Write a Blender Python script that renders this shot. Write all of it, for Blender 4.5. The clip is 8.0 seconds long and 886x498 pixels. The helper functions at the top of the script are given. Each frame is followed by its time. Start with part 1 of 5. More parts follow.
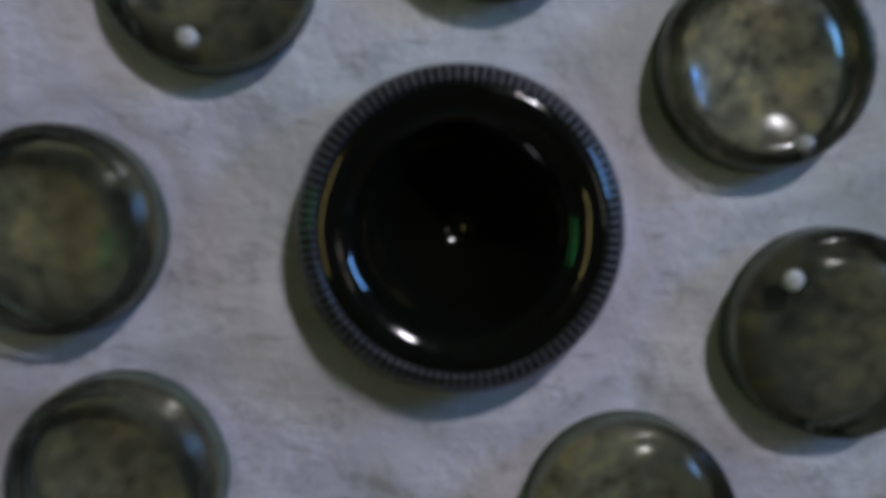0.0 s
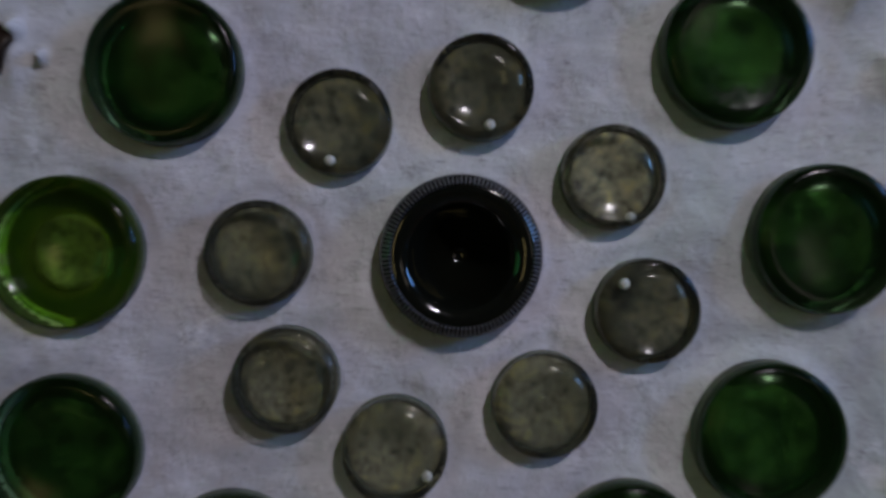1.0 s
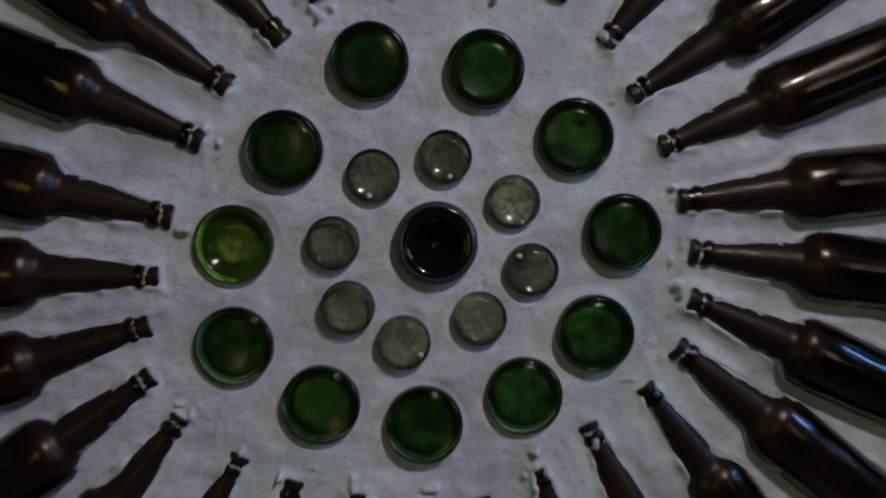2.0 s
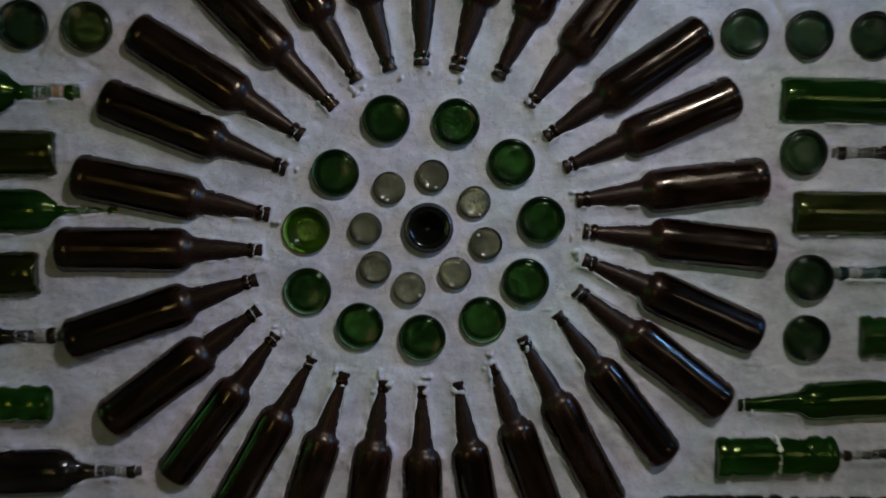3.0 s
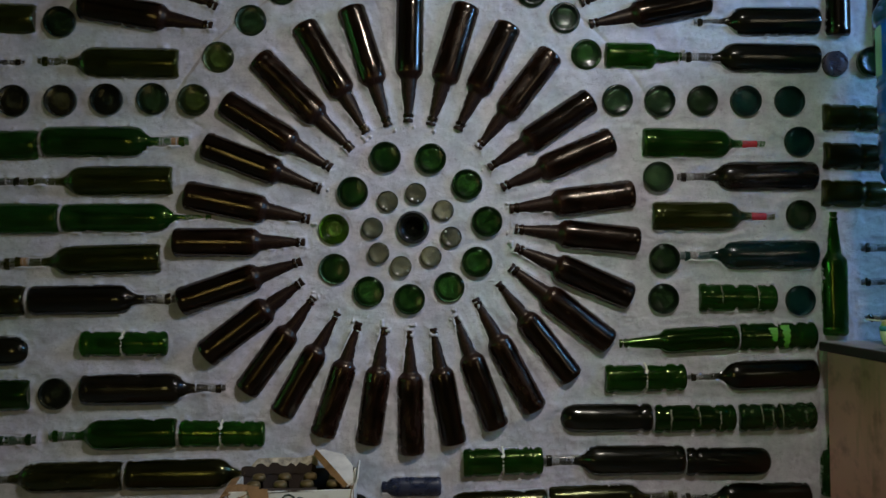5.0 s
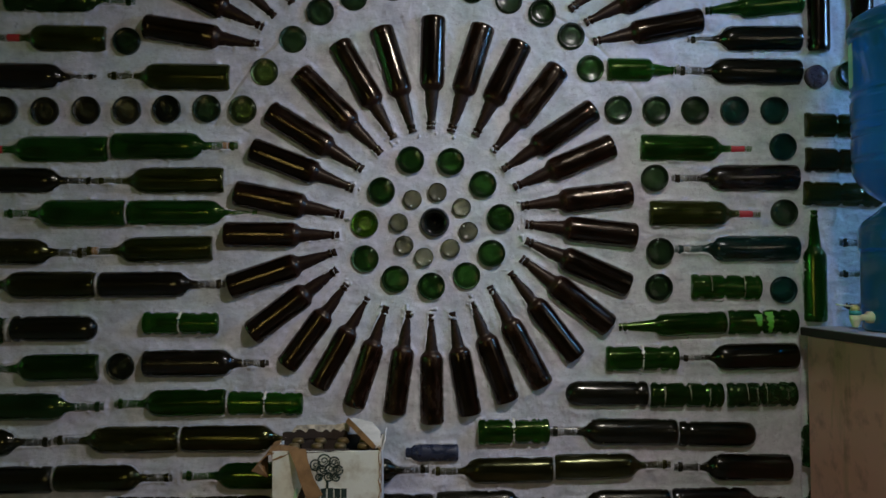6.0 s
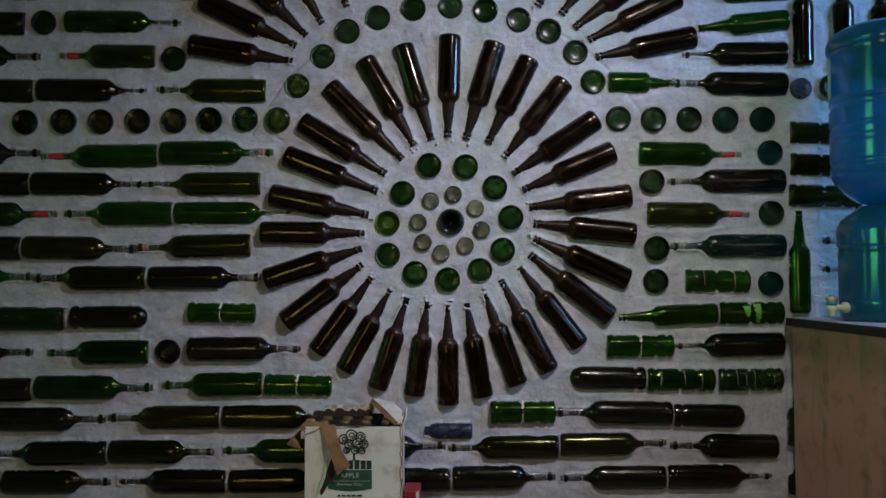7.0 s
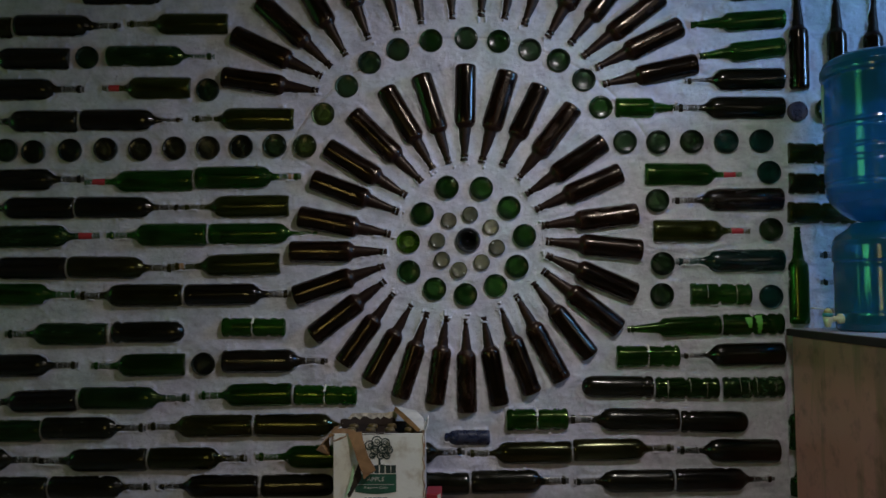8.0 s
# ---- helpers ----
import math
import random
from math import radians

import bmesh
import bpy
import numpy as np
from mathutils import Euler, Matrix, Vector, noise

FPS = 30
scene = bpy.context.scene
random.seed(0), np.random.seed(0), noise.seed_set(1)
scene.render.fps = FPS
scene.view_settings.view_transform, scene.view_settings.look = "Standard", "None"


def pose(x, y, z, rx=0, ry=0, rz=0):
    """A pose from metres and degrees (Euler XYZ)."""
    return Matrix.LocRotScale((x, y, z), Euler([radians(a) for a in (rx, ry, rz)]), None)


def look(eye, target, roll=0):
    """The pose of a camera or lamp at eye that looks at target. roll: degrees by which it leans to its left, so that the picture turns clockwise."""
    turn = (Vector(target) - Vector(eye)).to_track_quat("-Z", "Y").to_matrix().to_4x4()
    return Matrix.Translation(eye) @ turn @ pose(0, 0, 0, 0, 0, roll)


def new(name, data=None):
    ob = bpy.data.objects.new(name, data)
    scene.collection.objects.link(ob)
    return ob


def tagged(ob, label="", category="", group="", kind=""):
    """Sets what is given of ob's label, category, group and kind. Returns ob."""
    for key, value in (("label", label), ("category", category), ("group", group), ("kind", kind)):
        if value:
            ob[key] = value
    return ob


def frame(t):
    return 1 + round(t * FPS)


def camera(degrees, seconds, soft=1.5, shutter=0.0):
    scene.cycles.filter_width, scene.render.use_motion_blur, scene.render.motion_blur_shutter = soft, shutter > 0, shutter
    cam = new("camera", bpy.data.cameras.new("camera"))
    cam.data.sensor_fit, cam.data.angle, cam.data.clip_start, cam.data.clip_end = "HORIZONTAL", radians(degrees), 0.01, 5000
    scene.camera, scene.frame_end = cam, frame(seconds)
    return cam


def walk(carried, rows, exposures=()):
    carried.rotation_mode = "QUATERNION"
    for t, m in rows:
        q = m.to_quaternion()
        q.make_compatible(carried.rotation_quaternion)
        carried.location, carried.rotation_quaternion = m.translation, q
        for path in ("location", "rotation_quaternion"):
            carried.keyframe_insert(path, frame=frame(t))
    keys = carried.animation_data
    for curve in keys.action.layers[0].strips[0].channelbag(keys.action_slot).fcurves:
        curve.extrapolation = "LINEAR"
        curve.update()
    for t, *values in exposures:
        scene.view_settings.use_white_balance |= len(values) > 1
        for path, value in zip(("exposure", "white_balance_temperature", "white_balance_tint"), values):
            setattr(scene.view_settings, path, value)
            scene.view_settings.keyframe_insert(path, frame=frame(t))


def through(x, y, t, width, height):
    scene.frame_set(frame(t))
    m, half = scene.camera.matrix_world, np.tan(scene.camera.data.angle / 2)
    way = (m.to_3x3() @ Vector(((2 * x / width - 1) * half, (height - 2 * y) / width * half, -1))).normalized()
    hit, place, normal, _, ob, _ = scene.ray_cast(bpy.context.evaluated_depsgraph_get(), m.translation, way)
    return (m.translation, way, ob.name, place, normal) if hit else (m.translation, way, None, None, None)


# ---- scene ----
cam = camera(58.0, 8.0, shutter=0.5)
cam.data.dof.use_dof, cam.data.dof.focus_distance, cam.data.dof.aperture_fstop = True, 2.2, 18.5
PATH = [
    (0, (-0.006, -0.188, 1.254), (0.018, 1.808, 1.160), 0.5),
    (0.2, (-0.008, -0.216, 1.253), (0.004, 1.779, 1.214), 0.8),
    (0.5, (-0.01, -0.266, 1.253), (0.007, 1.729, 1.25), 0.8),
    (1, (-0.02, -0.370, 1.259), (0.044, 1.624, 1.226), 1.5),
    (1.5, (-0.035, -0.52, 1.26), (0.086, 1.476, 1.225), 1.0),
    (3, (-0.033, -1.186, 1.252), (0.06, 0.811, 1.196), -0.1),
    (3.5, (-0.031, -1.41, 1.221), (0.076, 0.587, 1.205), -0.3),
    (4, (-0.035, -1.578, 1.188), (0.09, 0.418, 1.213), -0.6),
    (5.5, (-0.016, -1.925, 1.126), (0.053, 0.073, 1.194), -0.4),
    (6, (-0.018, -2.043, 1.105), (0.02, -0.045, 1.18), -0.2),
    (6.5, (-0.02, -2.156, 1.095), (-0.006, -0.157, 1.168), -0.2),
    (7, (-0.017, -2.249, 1.08), (-0.022, -0.251, 1.163), -0.1),
    (7.5, (-0.019, -2.323, 1.088), (-0.037, -0.325, 1.175), -0.2),
    (8, (-0.036, -2.392, 1.09), (-0.069, -0.395, 1.202), -0.5),
]
walk(cam, [(t, look(eye, target, roll)) for t, eye, target, roll in PATH],
     exposures=[(0, -0.56, 6500, 18), (0.5, -0.70, 6550, 22), (1, -0.78, 6650, 22), (1.5, -0.83, 6850, 21), (3, -0.54, 6950, 15), (3.5, -0.46, 6950, 15),
                (5.5, -0.35, 7150, 12), (6.5, -0.28, 6900, 16), (7, -0.22, 6800, 17), (7.5, -0.24, 6800, 17), (8, -0.60, 6850, 17)])

# ---- world and light ----
world = bpy.data.worlds.new("world")
scene.world = world
world.use_nodes = True
world.node_tree.nodes["Background"].inputs[0].default_value = (0.70, 0.71, 0.62, 1)
world.node_tree.nodes["Background"].inputs[1].default_value = 0.04


def area_lamp(name, eye, target, sx, sy, watts, colour):
    data = bpy.data.lights.new(name, "AREA")
    data.shape, data.size, data.size_y, data.energy, data.color = "RECTANGLE", sx, sy, watts, colour
    ob = new(name, data)
    ob.matrix_world = look(eye, target)
    return ob


# unseen sources without fixtures, placed from the shadows and highlights
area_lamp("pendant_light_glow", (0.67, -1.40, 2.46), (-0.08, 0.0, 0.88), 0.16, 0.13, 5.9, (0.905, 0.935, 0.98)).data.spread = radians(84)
area_lamp("back_window_daylight", (-1.22, -3.74, 1.30), (-0.45, 0, 1.0), 0.55, 0.95, 6.8, (1.0, 0.87, 0.34))
area_lamp("east_window_daylight", (2.36, -3.25, 1.72), (1.0, -2.4, 1.6), 0.70, 0.85, 4.0, (1.0, 0.95, 0.80))
area_lamp("side_window_daylight", (2.33, -0.95, 2.15), (0.70, 0.0, 1.65), 0.4, 0.6, 14.5, (0.17, 0.46, 1.0)).data.spread = radians(110)
area_lamp("green_window_daylight", (-2.57, -0.62, 1.45), (1.0, -1.5, 1.4), 0.42, 0.85, 1.7, (0.14, 1.0, 0.22))
# added narrow green lamp, aimed only at the jar for its green streak
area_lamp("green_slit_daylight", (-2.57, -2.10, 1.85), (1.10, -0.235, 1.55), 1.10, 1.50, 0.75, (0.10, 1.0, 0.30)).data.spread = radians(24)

# ---- materials ----


def material(name):
    mat = bpy.data.materials.new(name)
    mat.use_nodes = True
    nt = mat.node_tree
    return mat, nt, nt.nodes["Principled BSDF"]


def noise_tex(nt, scale, detail=4.0, rough=0.55, coord=None):
    n = nt.nodes.new("ShaderNodeTexNoise")
    n.inputs["Scale"].default_value = scale
    n.inputs["Detail"].default_value = detail
    n.inputs["Roughness"].default_value = rough
    if coord is not None:
        nt.links.new(coord, n.inputs["Vector"])
    return n.outputs["Fac"]


def ramp(nt, fac, stops):
    n = nt.nodes.new("ShaderNodeValToRGB")
    while len(n.color_ramp.elements) < len(stops):
        n.color_ramp.elements.new(0.5)
    for element, (at, colour) in zip(n.color_ramp.elements, stops):
        element.position = at
        element.color = (*colour, 1)
    nt.links.new(fac, n.inputs["Fac"])
    return n.outputs["Color"]


def mixed(nt, fac, a, b, blend="MIX"):
    n = nt.nodes.new("ShaderNodeMix")
    n.data_type, n.blend_type = "RGBA", blend
    for socket, value in ((n.inputs["Factor"], fac), (n.inputs["A"], a), (n.inputs["B"], b)):
        if isinstance(value, (int, float)):
            socket.default_value = value
        elif isinstance(value, tuple):
            socket.default_value = (*value, 1)
        else:
            nt.links.new(value, socket)
    return n.outputs["Result"]


def bumped(nt, bsdf, height, strength, distance):
    n = nt.nodes.new("ShaderNodeBump")
    n.inputs["Strength"].default_value = strength
    n.inputs["Distance"].default_value = distance
    nt.links.new(height, n.inputs["Height"])
    nt.links.new(n.outputs["Normal"], bsdf.inputs["Normal"])


def place_of(nt, kind="Object"):
    return nt.nodes.new("ShaderNodeTexCoord").outputs[kind]


def plaster_material():
    mat, nt, bsdf = material("whitewashed_plaster")
    p = place_of(nt)
    hue = ramp(nt, noise_tex(nt, 4.0, 4, 0.6, p), [(0.36, (0.50, 0.54, 0.535)), (0.52, (0.555, 0.54, 0.58)), (0.66, (0.58, 0.525, 0.60))])
    tone = ramp(nt, noise_tex(nt, 14.0, 7, 0.65, p), [(0.30, (0.62, 0.62, 0.64)), (0.60, (1, 1, 1))])
    tone = mixed(nt, 1.0, hue, tone, "MULTIPLY")
    stretch = nt.nodes.new("ShaderNodeMapping")
    stretch.inputs["Rotation"].default_value = (0, radians(35), 0)
    stretch.inputs["Scale"].default_value = (30, 30, 90)
    nt.links.new(p, stretch.inputs["Vector"])
    brush = noise_tex(nt, 1.0, 5, 0.6, stretch.outputs["Vector"])
    tone = mixed(nt, 0.35, tone, ramp(nt, brush, [(0.30, (0.78, 0.78, 0.80)), (0.58, (1, 1, 1))]), "MULTIPLY")
    stain = ramp(nt, noise_tex(nt, 9.0, 5, 0.7, p), [(0.60, (0, 0, 0)), (0.80, (0.5, 0.5, 0.5))])
    tone = mixed(nt, stain, tone, (0.47, 0.50, 0.38))
    grime = ramp(nt, noise_tex(nt, 34.0, 8, 0.75, p), [(0.615, (0, 0, 0)), (0.67, (0.75, 0.75, 0.75))])
    tone = mixed(nt, grime, tone, (0.20, 0.18, 0.19))
    scuff = ramp(nt, noise_tex(nt, 75.0, 6, 0.8, p), [(0.55, (0, 0, 0)), (0.64, (0.62, 0.62, 0.62))])
    tone = mixed(nt, scuff, tone, (0.30, 0.29, 0.31))
    drag = nt.nodes.new("ShaderNodeMapping")
    drag.inputs["Rotation"].default_value = (0, radians(-28), 0)
    drag.inputs["Scale"].default_value = (70, 70, 420)
    nt.links.new(p, drag.inputs["Vector"])
    scratch = noise_tex(nt, 1.0, 6, 0.7, drag.outputs["Vector"])
    tone = mixed(nt, ramp(nt, scratch, [(0.58, (0, 0, 0)), (0.68, (0.7, 0.7, 0.7))]), tone, (0.24, 0.23, 0.25))
    speck = noise_tex(nt, 260.0, 3, 0.6, p)
    tone = mixed(nt, ramp(nt, speck, [(0.62, (0, 0, 0)), (0.72, (0.5, 0.5, 0.5))]), tone, (0.26, 0.26, 0.27))
    chalk = ramp(nt, noise_tex(nt, 22.0, 6, 0.7, p), [(0.62, (0, 0, 0)), (0.70, (0.55, 0.55, 0.55))])
    tone = mixed(nt, chalk, tone, (0.74, 0.73, 0.77))
    nt.links.new(tone, bsdf.inputs["Base Color"])
    bsdf.inputs["Roughness"].default_value = 0.7
    flake = ramp(nt, noise_tex(nt, 42.0, 7, 0.62, p), [(0.46, (0, 0, 0)), (0.54, (0.6, 0.6, 0.6)), (0.62, (1, 1, 1))])
    height = mixed(nt, 0.35, mixed(nt, 0.24, noise_tex(nt, 20.0, 6, 0.55, p), flake), mixed(nt, 0.5, brush, mixed(nt, 0.5, scratch, noise_tex(nt, 150.0, 6, 0.7, p))))
    bumped(nt, bsdf, height, 0.6, 0.0045)
    return mat


def fill_material(name="dusty_fill", scale=210.0, stops=None):
    """Cement and dust seen through the clear bases, each in its own way."""
    mat, nt, bsdf = material(name)
    p = place_of(nt)
    rnd = nt.nodes.new("ShaderNodeObjectInfo").outputs["Random"]
    n = nt.nodes.new("ShaderNodeTexNoise")
    n.noise_dimensions = "4D"
    n.inputs["Scale"].default_value, n.inputs["Detail"].default_value, n.inputs["Roughness"].default_value = scale, 8.0, 0.72
    shift = nt.nodes.new("ShaderNodeMath")
    shift.operation = "MULTIPLY"
    shift.inputs[1].default_value = 37.0
    nt.links.new(rnd, shift.inputs[0])
    nt.links.new(p, n.inputs["Vector"])
    nt.links.new(shift.outputs[0], n.inputs["W"])
    patch = ramp(nt, n.outputs["Fac"], stops or [(0.38, (0.08, 0.08, 0.06)), (0.46, (0.34, 0.33, 0.27)), (0.55, (0.62, 0.60, 0.50)), (0.62, (0.86, 0.79, 0.40))])
    cloud = nt.nodes.new("ShaderNodeTexNoise")
    cloud.noise_dimensions = "4D"
    cloud.inputs["Scale"].default_value = 30.0
    nt.links.new(p, cloud.inputs["Vector"])
    nt.links.new(shift.outputs[0], cloud.inputs["W"])
    patch = mixed(nt, 1.0, patch, ramp(nt, cloud.outputs["Fac"], [(0.38, (0.45, 0.47, 0.43)), (0.58, (1, 1, 1))]), "MULTIPLY")
    shade = ramp(nt, rnd, [(0.0, (0.45, 0.47, 0.42)), (0.5, (0.9, 0.88, 0.85)), (1.0, (1, 1, 1))])
    nt.links.new(mixed(nt, 1.0, patch, shade, "MULTIPLY"), bsdf.inputs["Base Color"])
    bsdf.inputs["Roughness"].default_value = 0.9
    bumped(nt, bsdf, n.outputs["Fac"], 0.7, 0.006)
    return mat


def glass_material(name, colour, through=0.97, rough=0.09, dust=0.5, dust_colour=(0.020, 0.020, 0.015), sheen=(1.0, 1.0, 1.0), level=0.38, wavy=0.10, ior=1.5, neck=0.0, neck_colour=(0.14, 0.14, 0.145), rub=0.8, floor=0.15):
    """Bottle glass: tinted, with a film of dust and splashes of whitewash."""
    mat, nt, bsdf = material(name)
    p = place_of(nt, "Generated")
    rnd = nt.nodes.new("ShaderNodeObjectInfo").outputs["Random"]
    tint = ramp(nt, rnd, [(0.0, tuple(0.75 * c for c in colour)), (1.0, tuple(min(1.0, 1.3 * c) for c in colour))])
    even = nt.nodes.new("ShaderNodeMapping")
    even.inputs["Scale"].default_value = (1.8, 1, 1) if wavy else (1, 1, 1)
    nt.links.new(p, even.inputs["Vector"])
    film = ramp(nt, noise_tex(nt, 3.0, 3, 0.5, even.outputs["Vector"]), [(0.38, (0, 0, 0)), (0.66, (dust, dust, dust))])
    film = mixed(nt, 1.0, film, ramp(nt, rnd, [(0.0, (0.15, 0.15, 0.15)), (0.5, (0.55, 0.55, 0.55)), (1.0, (1, 1, 1))]), "MULTIPLY")
    tone = mixed(nt, film, tint, dust_colour)
    thin = ramp(nt, film, [(0.0, (through,) * 3), (1.0, (through * 0.6,) * 3)])
    if neck:
        # whitewash and dust rubbed over the neck
        split = nt.nodes.new("ShaderNodeSeparateXYZ")
        nt.links.new(p, split.inputs[0])
        rubbed = ramp(nt, noise_tex(nt, 17.0, 5, 0.7, place_of(nt)), [(0.38, (floor,) * 3), (0.58, (1, 1, 1))])
        rubbed = mixed(nt, 1.0, rubbed, ramp(nt, split.outputs["X"], [(neck - 0.06, (0, 0, 0)), (neck + 0.05, (rub, rub, rub))]), "MULTIPLY")
        tone = mixed(nt, rubbed, tone, neck_colour)
        thin = mixed(nt, rubbed, thin, (0.1, 0.1, 0.1))
        film = mixed(nt, 1.0, film, rubbed, "LIGHTEN")
    nt.links.new(tone, bsdf.inputs["Base Color"])
    nt.links.new(thin, bsdf.inputs["Transmission Weight"])
    bsdf.inputs["IOR"].default_value = ior
    bsdf.inputs["Specular Tint"].default_value = (*sheen, 1)
    bsdf.inputs["Specular IOR Level"].default_value = level
    gloss = ramp(nt, noise_tex(nt, 14.0, 4, 0.6, p), [(0.35, (rough,) * 3), (0.8, (rough + 0.14,) * 3)])
    gloss = mixed(nt, film, gloss, (0.55, 0.55, 0.55))
    nt.links.new(gloss, bsdf.inputs["Roughness"])
    bumped(nt, bsdf, noise_tex(nt, 3.5, 2, 0.5, p), wavy, 0.01)
    return mat


def plain_material(name, colour, rough=0.6, metal=0.0, vary=0.25, scale=20.0, bump=0.2, bump_depth=0.002):
    mat, nt, bsdf = material(name)
    p = place_of(nt)
    n = noise_tex(nt, scale, 6, 0.6, p)
    lo = tuple(c * (1 - vary) for c in colour)
    hi = tuple(min(1.0, c * (1 + vary)) for c in colour)
    nt.links.new(ramp(nt, n, [(0.3, lo), (0.7, hi)]), bsdf.inputs["Base Color"])
    bsdf.inputs["Roughness"].default_value = rough
    bsdf.inputs["Metallic"].default_value = metal
    bumped(nt, bsdf, noise_tex(nt, scale * 6, 4, 0.6, p), bump, bump_depth)
    return mat


PLASTER = plaster_material()
LEAFY, LIME, AMBER = (0.78, 1.0, 0.35), (0.95, 1.0, 0.50), (1.0, 0.84, 0.66)
GLASS_KINDS = {
    "green": dict(name="green_glass", colour=(0.028, 0.22, 0.031), rough=0.07, dust=0.3, dust_colour=(0.03, 0.07, 0.02), sheen=LEAFY),
    "bright": dict(name="bright_green_glass", colour=(0.034, 0.26, 0.024), rough=0.07, dust=0.3, dust_colour=(0.02, 0.09, 0.02), sheen=LEAFY),
    "forest": dict(name="dark_green_glass", colour=(0.028, 0.13, 0.042), dust=0.4, sheen=LEAFY),
    "teal": dict(name="teal_glass", colour=(0.012, 0.11, 0.09), dust=0.4),
    "olive": dict(name="olive_glass", colour=(0.095, 0.12, 0.016), rough=0.07, dust=0.3, sheen=LIME),
    "olive_dark": dict(name="dark_olive_glass", colour=(0.070, 0.062, 0.014), dust=0.35, sheen=LIME),
    "brown": dict(name="brown_glass", colour=(0.060, 0.019, 0.008), through=0.98, rough=0.08, dust=0.55, dust_colour=(0.018, 0.013, 0.013), sheen=AMBER, level=0.15, neck=0.62, neck_colour=(0.0055, 0.005, 0.007), rub=0.85, floor=0.55),
    "brown_black": dict(name="black_brown_glass", colour=(0.045, 0.026, 0.012), dust=0.4),
    "black": dict(name="black_green_glass", colour=(0.034, 0.034, 0.014), rough=0.10, dust=0.30, sheen=(1.0, 0.97, 0.85)),
    "blue": dict(name="dull_blue_glass", colour=(0.03, 0.045, 0.10), through=0.7, rough=0.16, dust=0.8, dust_colour=(0.08, 0.085, 0.11)),
}
GLASS = {key: glass_material(**values) for key, values in GLASS_KINDS.items()}
# the same glass with necks rubbed with whitewash, for the wine bottles
WINE_GLASS = {key: glass_material(**{**values, "name": values["name"] + "_rubbed", "neck": 0.79}) for key, values in GLASS_KINDS.items()}
FILM = (0.16, 0.18, 0.12)
BASE_GLASS = {
    "clear": glass_material("dusty_clear_glass", (0.27, 0.27, 0.215), 0.97, 0.08, 0.10, (0.16, 0.15, 0.10), level=0.14, wavy=0.0, ior=1.25),
    "green": glass_material("green_base_glass", (0.036, 0.118, 0.030), 0.97, 0.12, 0.01, FILM, level=0.04, wavy=0.0, ior=1.25),
    "glow": glass_material("glowing_green_glass", (0.10, 0.24, 0.015), 0.97, 0.06, 0.1, level=0.2, wavy=0.0, ior=1.25),
    "forest": glass_material("dark_green_base_glass", (0.046, 0.100, 0.052), 0.97, 0.16, 0.03, FILM, level=0.04, wavy=0.0, ior=1.25),
    "teal": glass_material("teal_base_glass", (0.014, 0.092, 0.092), 0.97, 0.16, 0.03, FILM, level=0.04, wavy=0.0, ior=1.25),
    "olive": glass_material("olive_base_glass", (0.125, 0.185, 0.060), 0.97, 0.12, 0.03, FILM, level=0.04, wavy=0.0, ior=1.25),
    "black": glass_material("black_base_glass", (0.045, 0.056, 0.038), 0.97, 0.12, 0.03, FILM, level=0.04, wavy=0.0, ior=1.25),
    "brown_black": glass_material("black_brown_base_glass", (0.10, 0.095, 0.06), 0.97, 0.12, 0.03, FILM, level=0.04, wavy=0.0, ior=1.25),
    "grey": glass_material("smoky_base_glass", (0.06, 0.05, 0.08), 0.6, 0.2, 0.4, (0.06, 0.055, 0.07)),
    "centre": glass_material("near_black_glass", (0.006, 0.007, 0.005), 0.3, 0.06, 0.03),
    "ribs": glass_material("ribbed_black_glass", (0.085, 0.085, 0.095), 0.0, 0.30, 0.2, (0.12, 0.12, 0.12)),
    "frosted": glass_material("frosted_rib_glass", (0.20, 0.20, 0.155), 0.85, 0.20, 0.1, (0.2, 0.2, 0.17)),
}
FOIL = {
    "red": plain_material("red_foil", (0.40, 0.025, 0.035), 0.4, 0.0, 0.3, 60),
    "tan": plain_material("tan_neck_label", (0.30, 0.17, 0.08), 0.6, 0.0, 0.6, 90),
    "cream": plain_material("faded_neck_label", (0.22, 0.21, 0.20), 0.6, 0.0, 0.98, 120),
}
# whitish colour paints the glint on the moulded lumps
DOT_GLASS = glass_material("pale_glint_glass", (0.80, 0.80, 0.74), 0.55, 0.22, 0.1, (0.3, 0.3, 0.27))
PLUG = fill_material()
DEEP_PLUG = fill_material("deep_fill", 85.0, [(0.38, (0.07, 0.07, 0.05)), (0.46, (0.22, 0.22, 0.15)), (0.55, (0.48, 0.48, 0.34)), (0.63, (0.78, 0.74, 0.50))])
# darkness of thick glass edges and deep hollows put into a colour
DEEP_SHADE = plain_material("deep_shade", (0.035, 0.035, 0.028), 0.9, 0, 0.5, 80)
# dark outline and green light on the rims put into one colour
RIM_TINT = plain_material("green_rim_tint", (0.085, 0.10, 0.07), 0.9, 0, 0.6, 70)
TAPE = plain_material("cream_cement", (0.62, 0.62, 0.50), 0.6)
WHITEWASH = plain_material("whitewash_edge", (0.34, 0.335, 0.35), 0.75, 0, 0.45, 40)
CHALK = plain_material("whitewash_crumb", (0.40, 0.395, 0.42), 0.8, 0, 0.3, 90)
DULL_CEMENT = plain_material("dull_cement", (0.20, 0.22, 0.15), 0.8, 0, 0.9, 90)
LEAF_LABEL = plain_material("light_green_label", (0.09, 0.38, 0.04), 0.5)
ROOM_PAINT = plain_material("room_paint", (0.46, 0.455, 0.44), 0.8, 0, 0.1, 3)
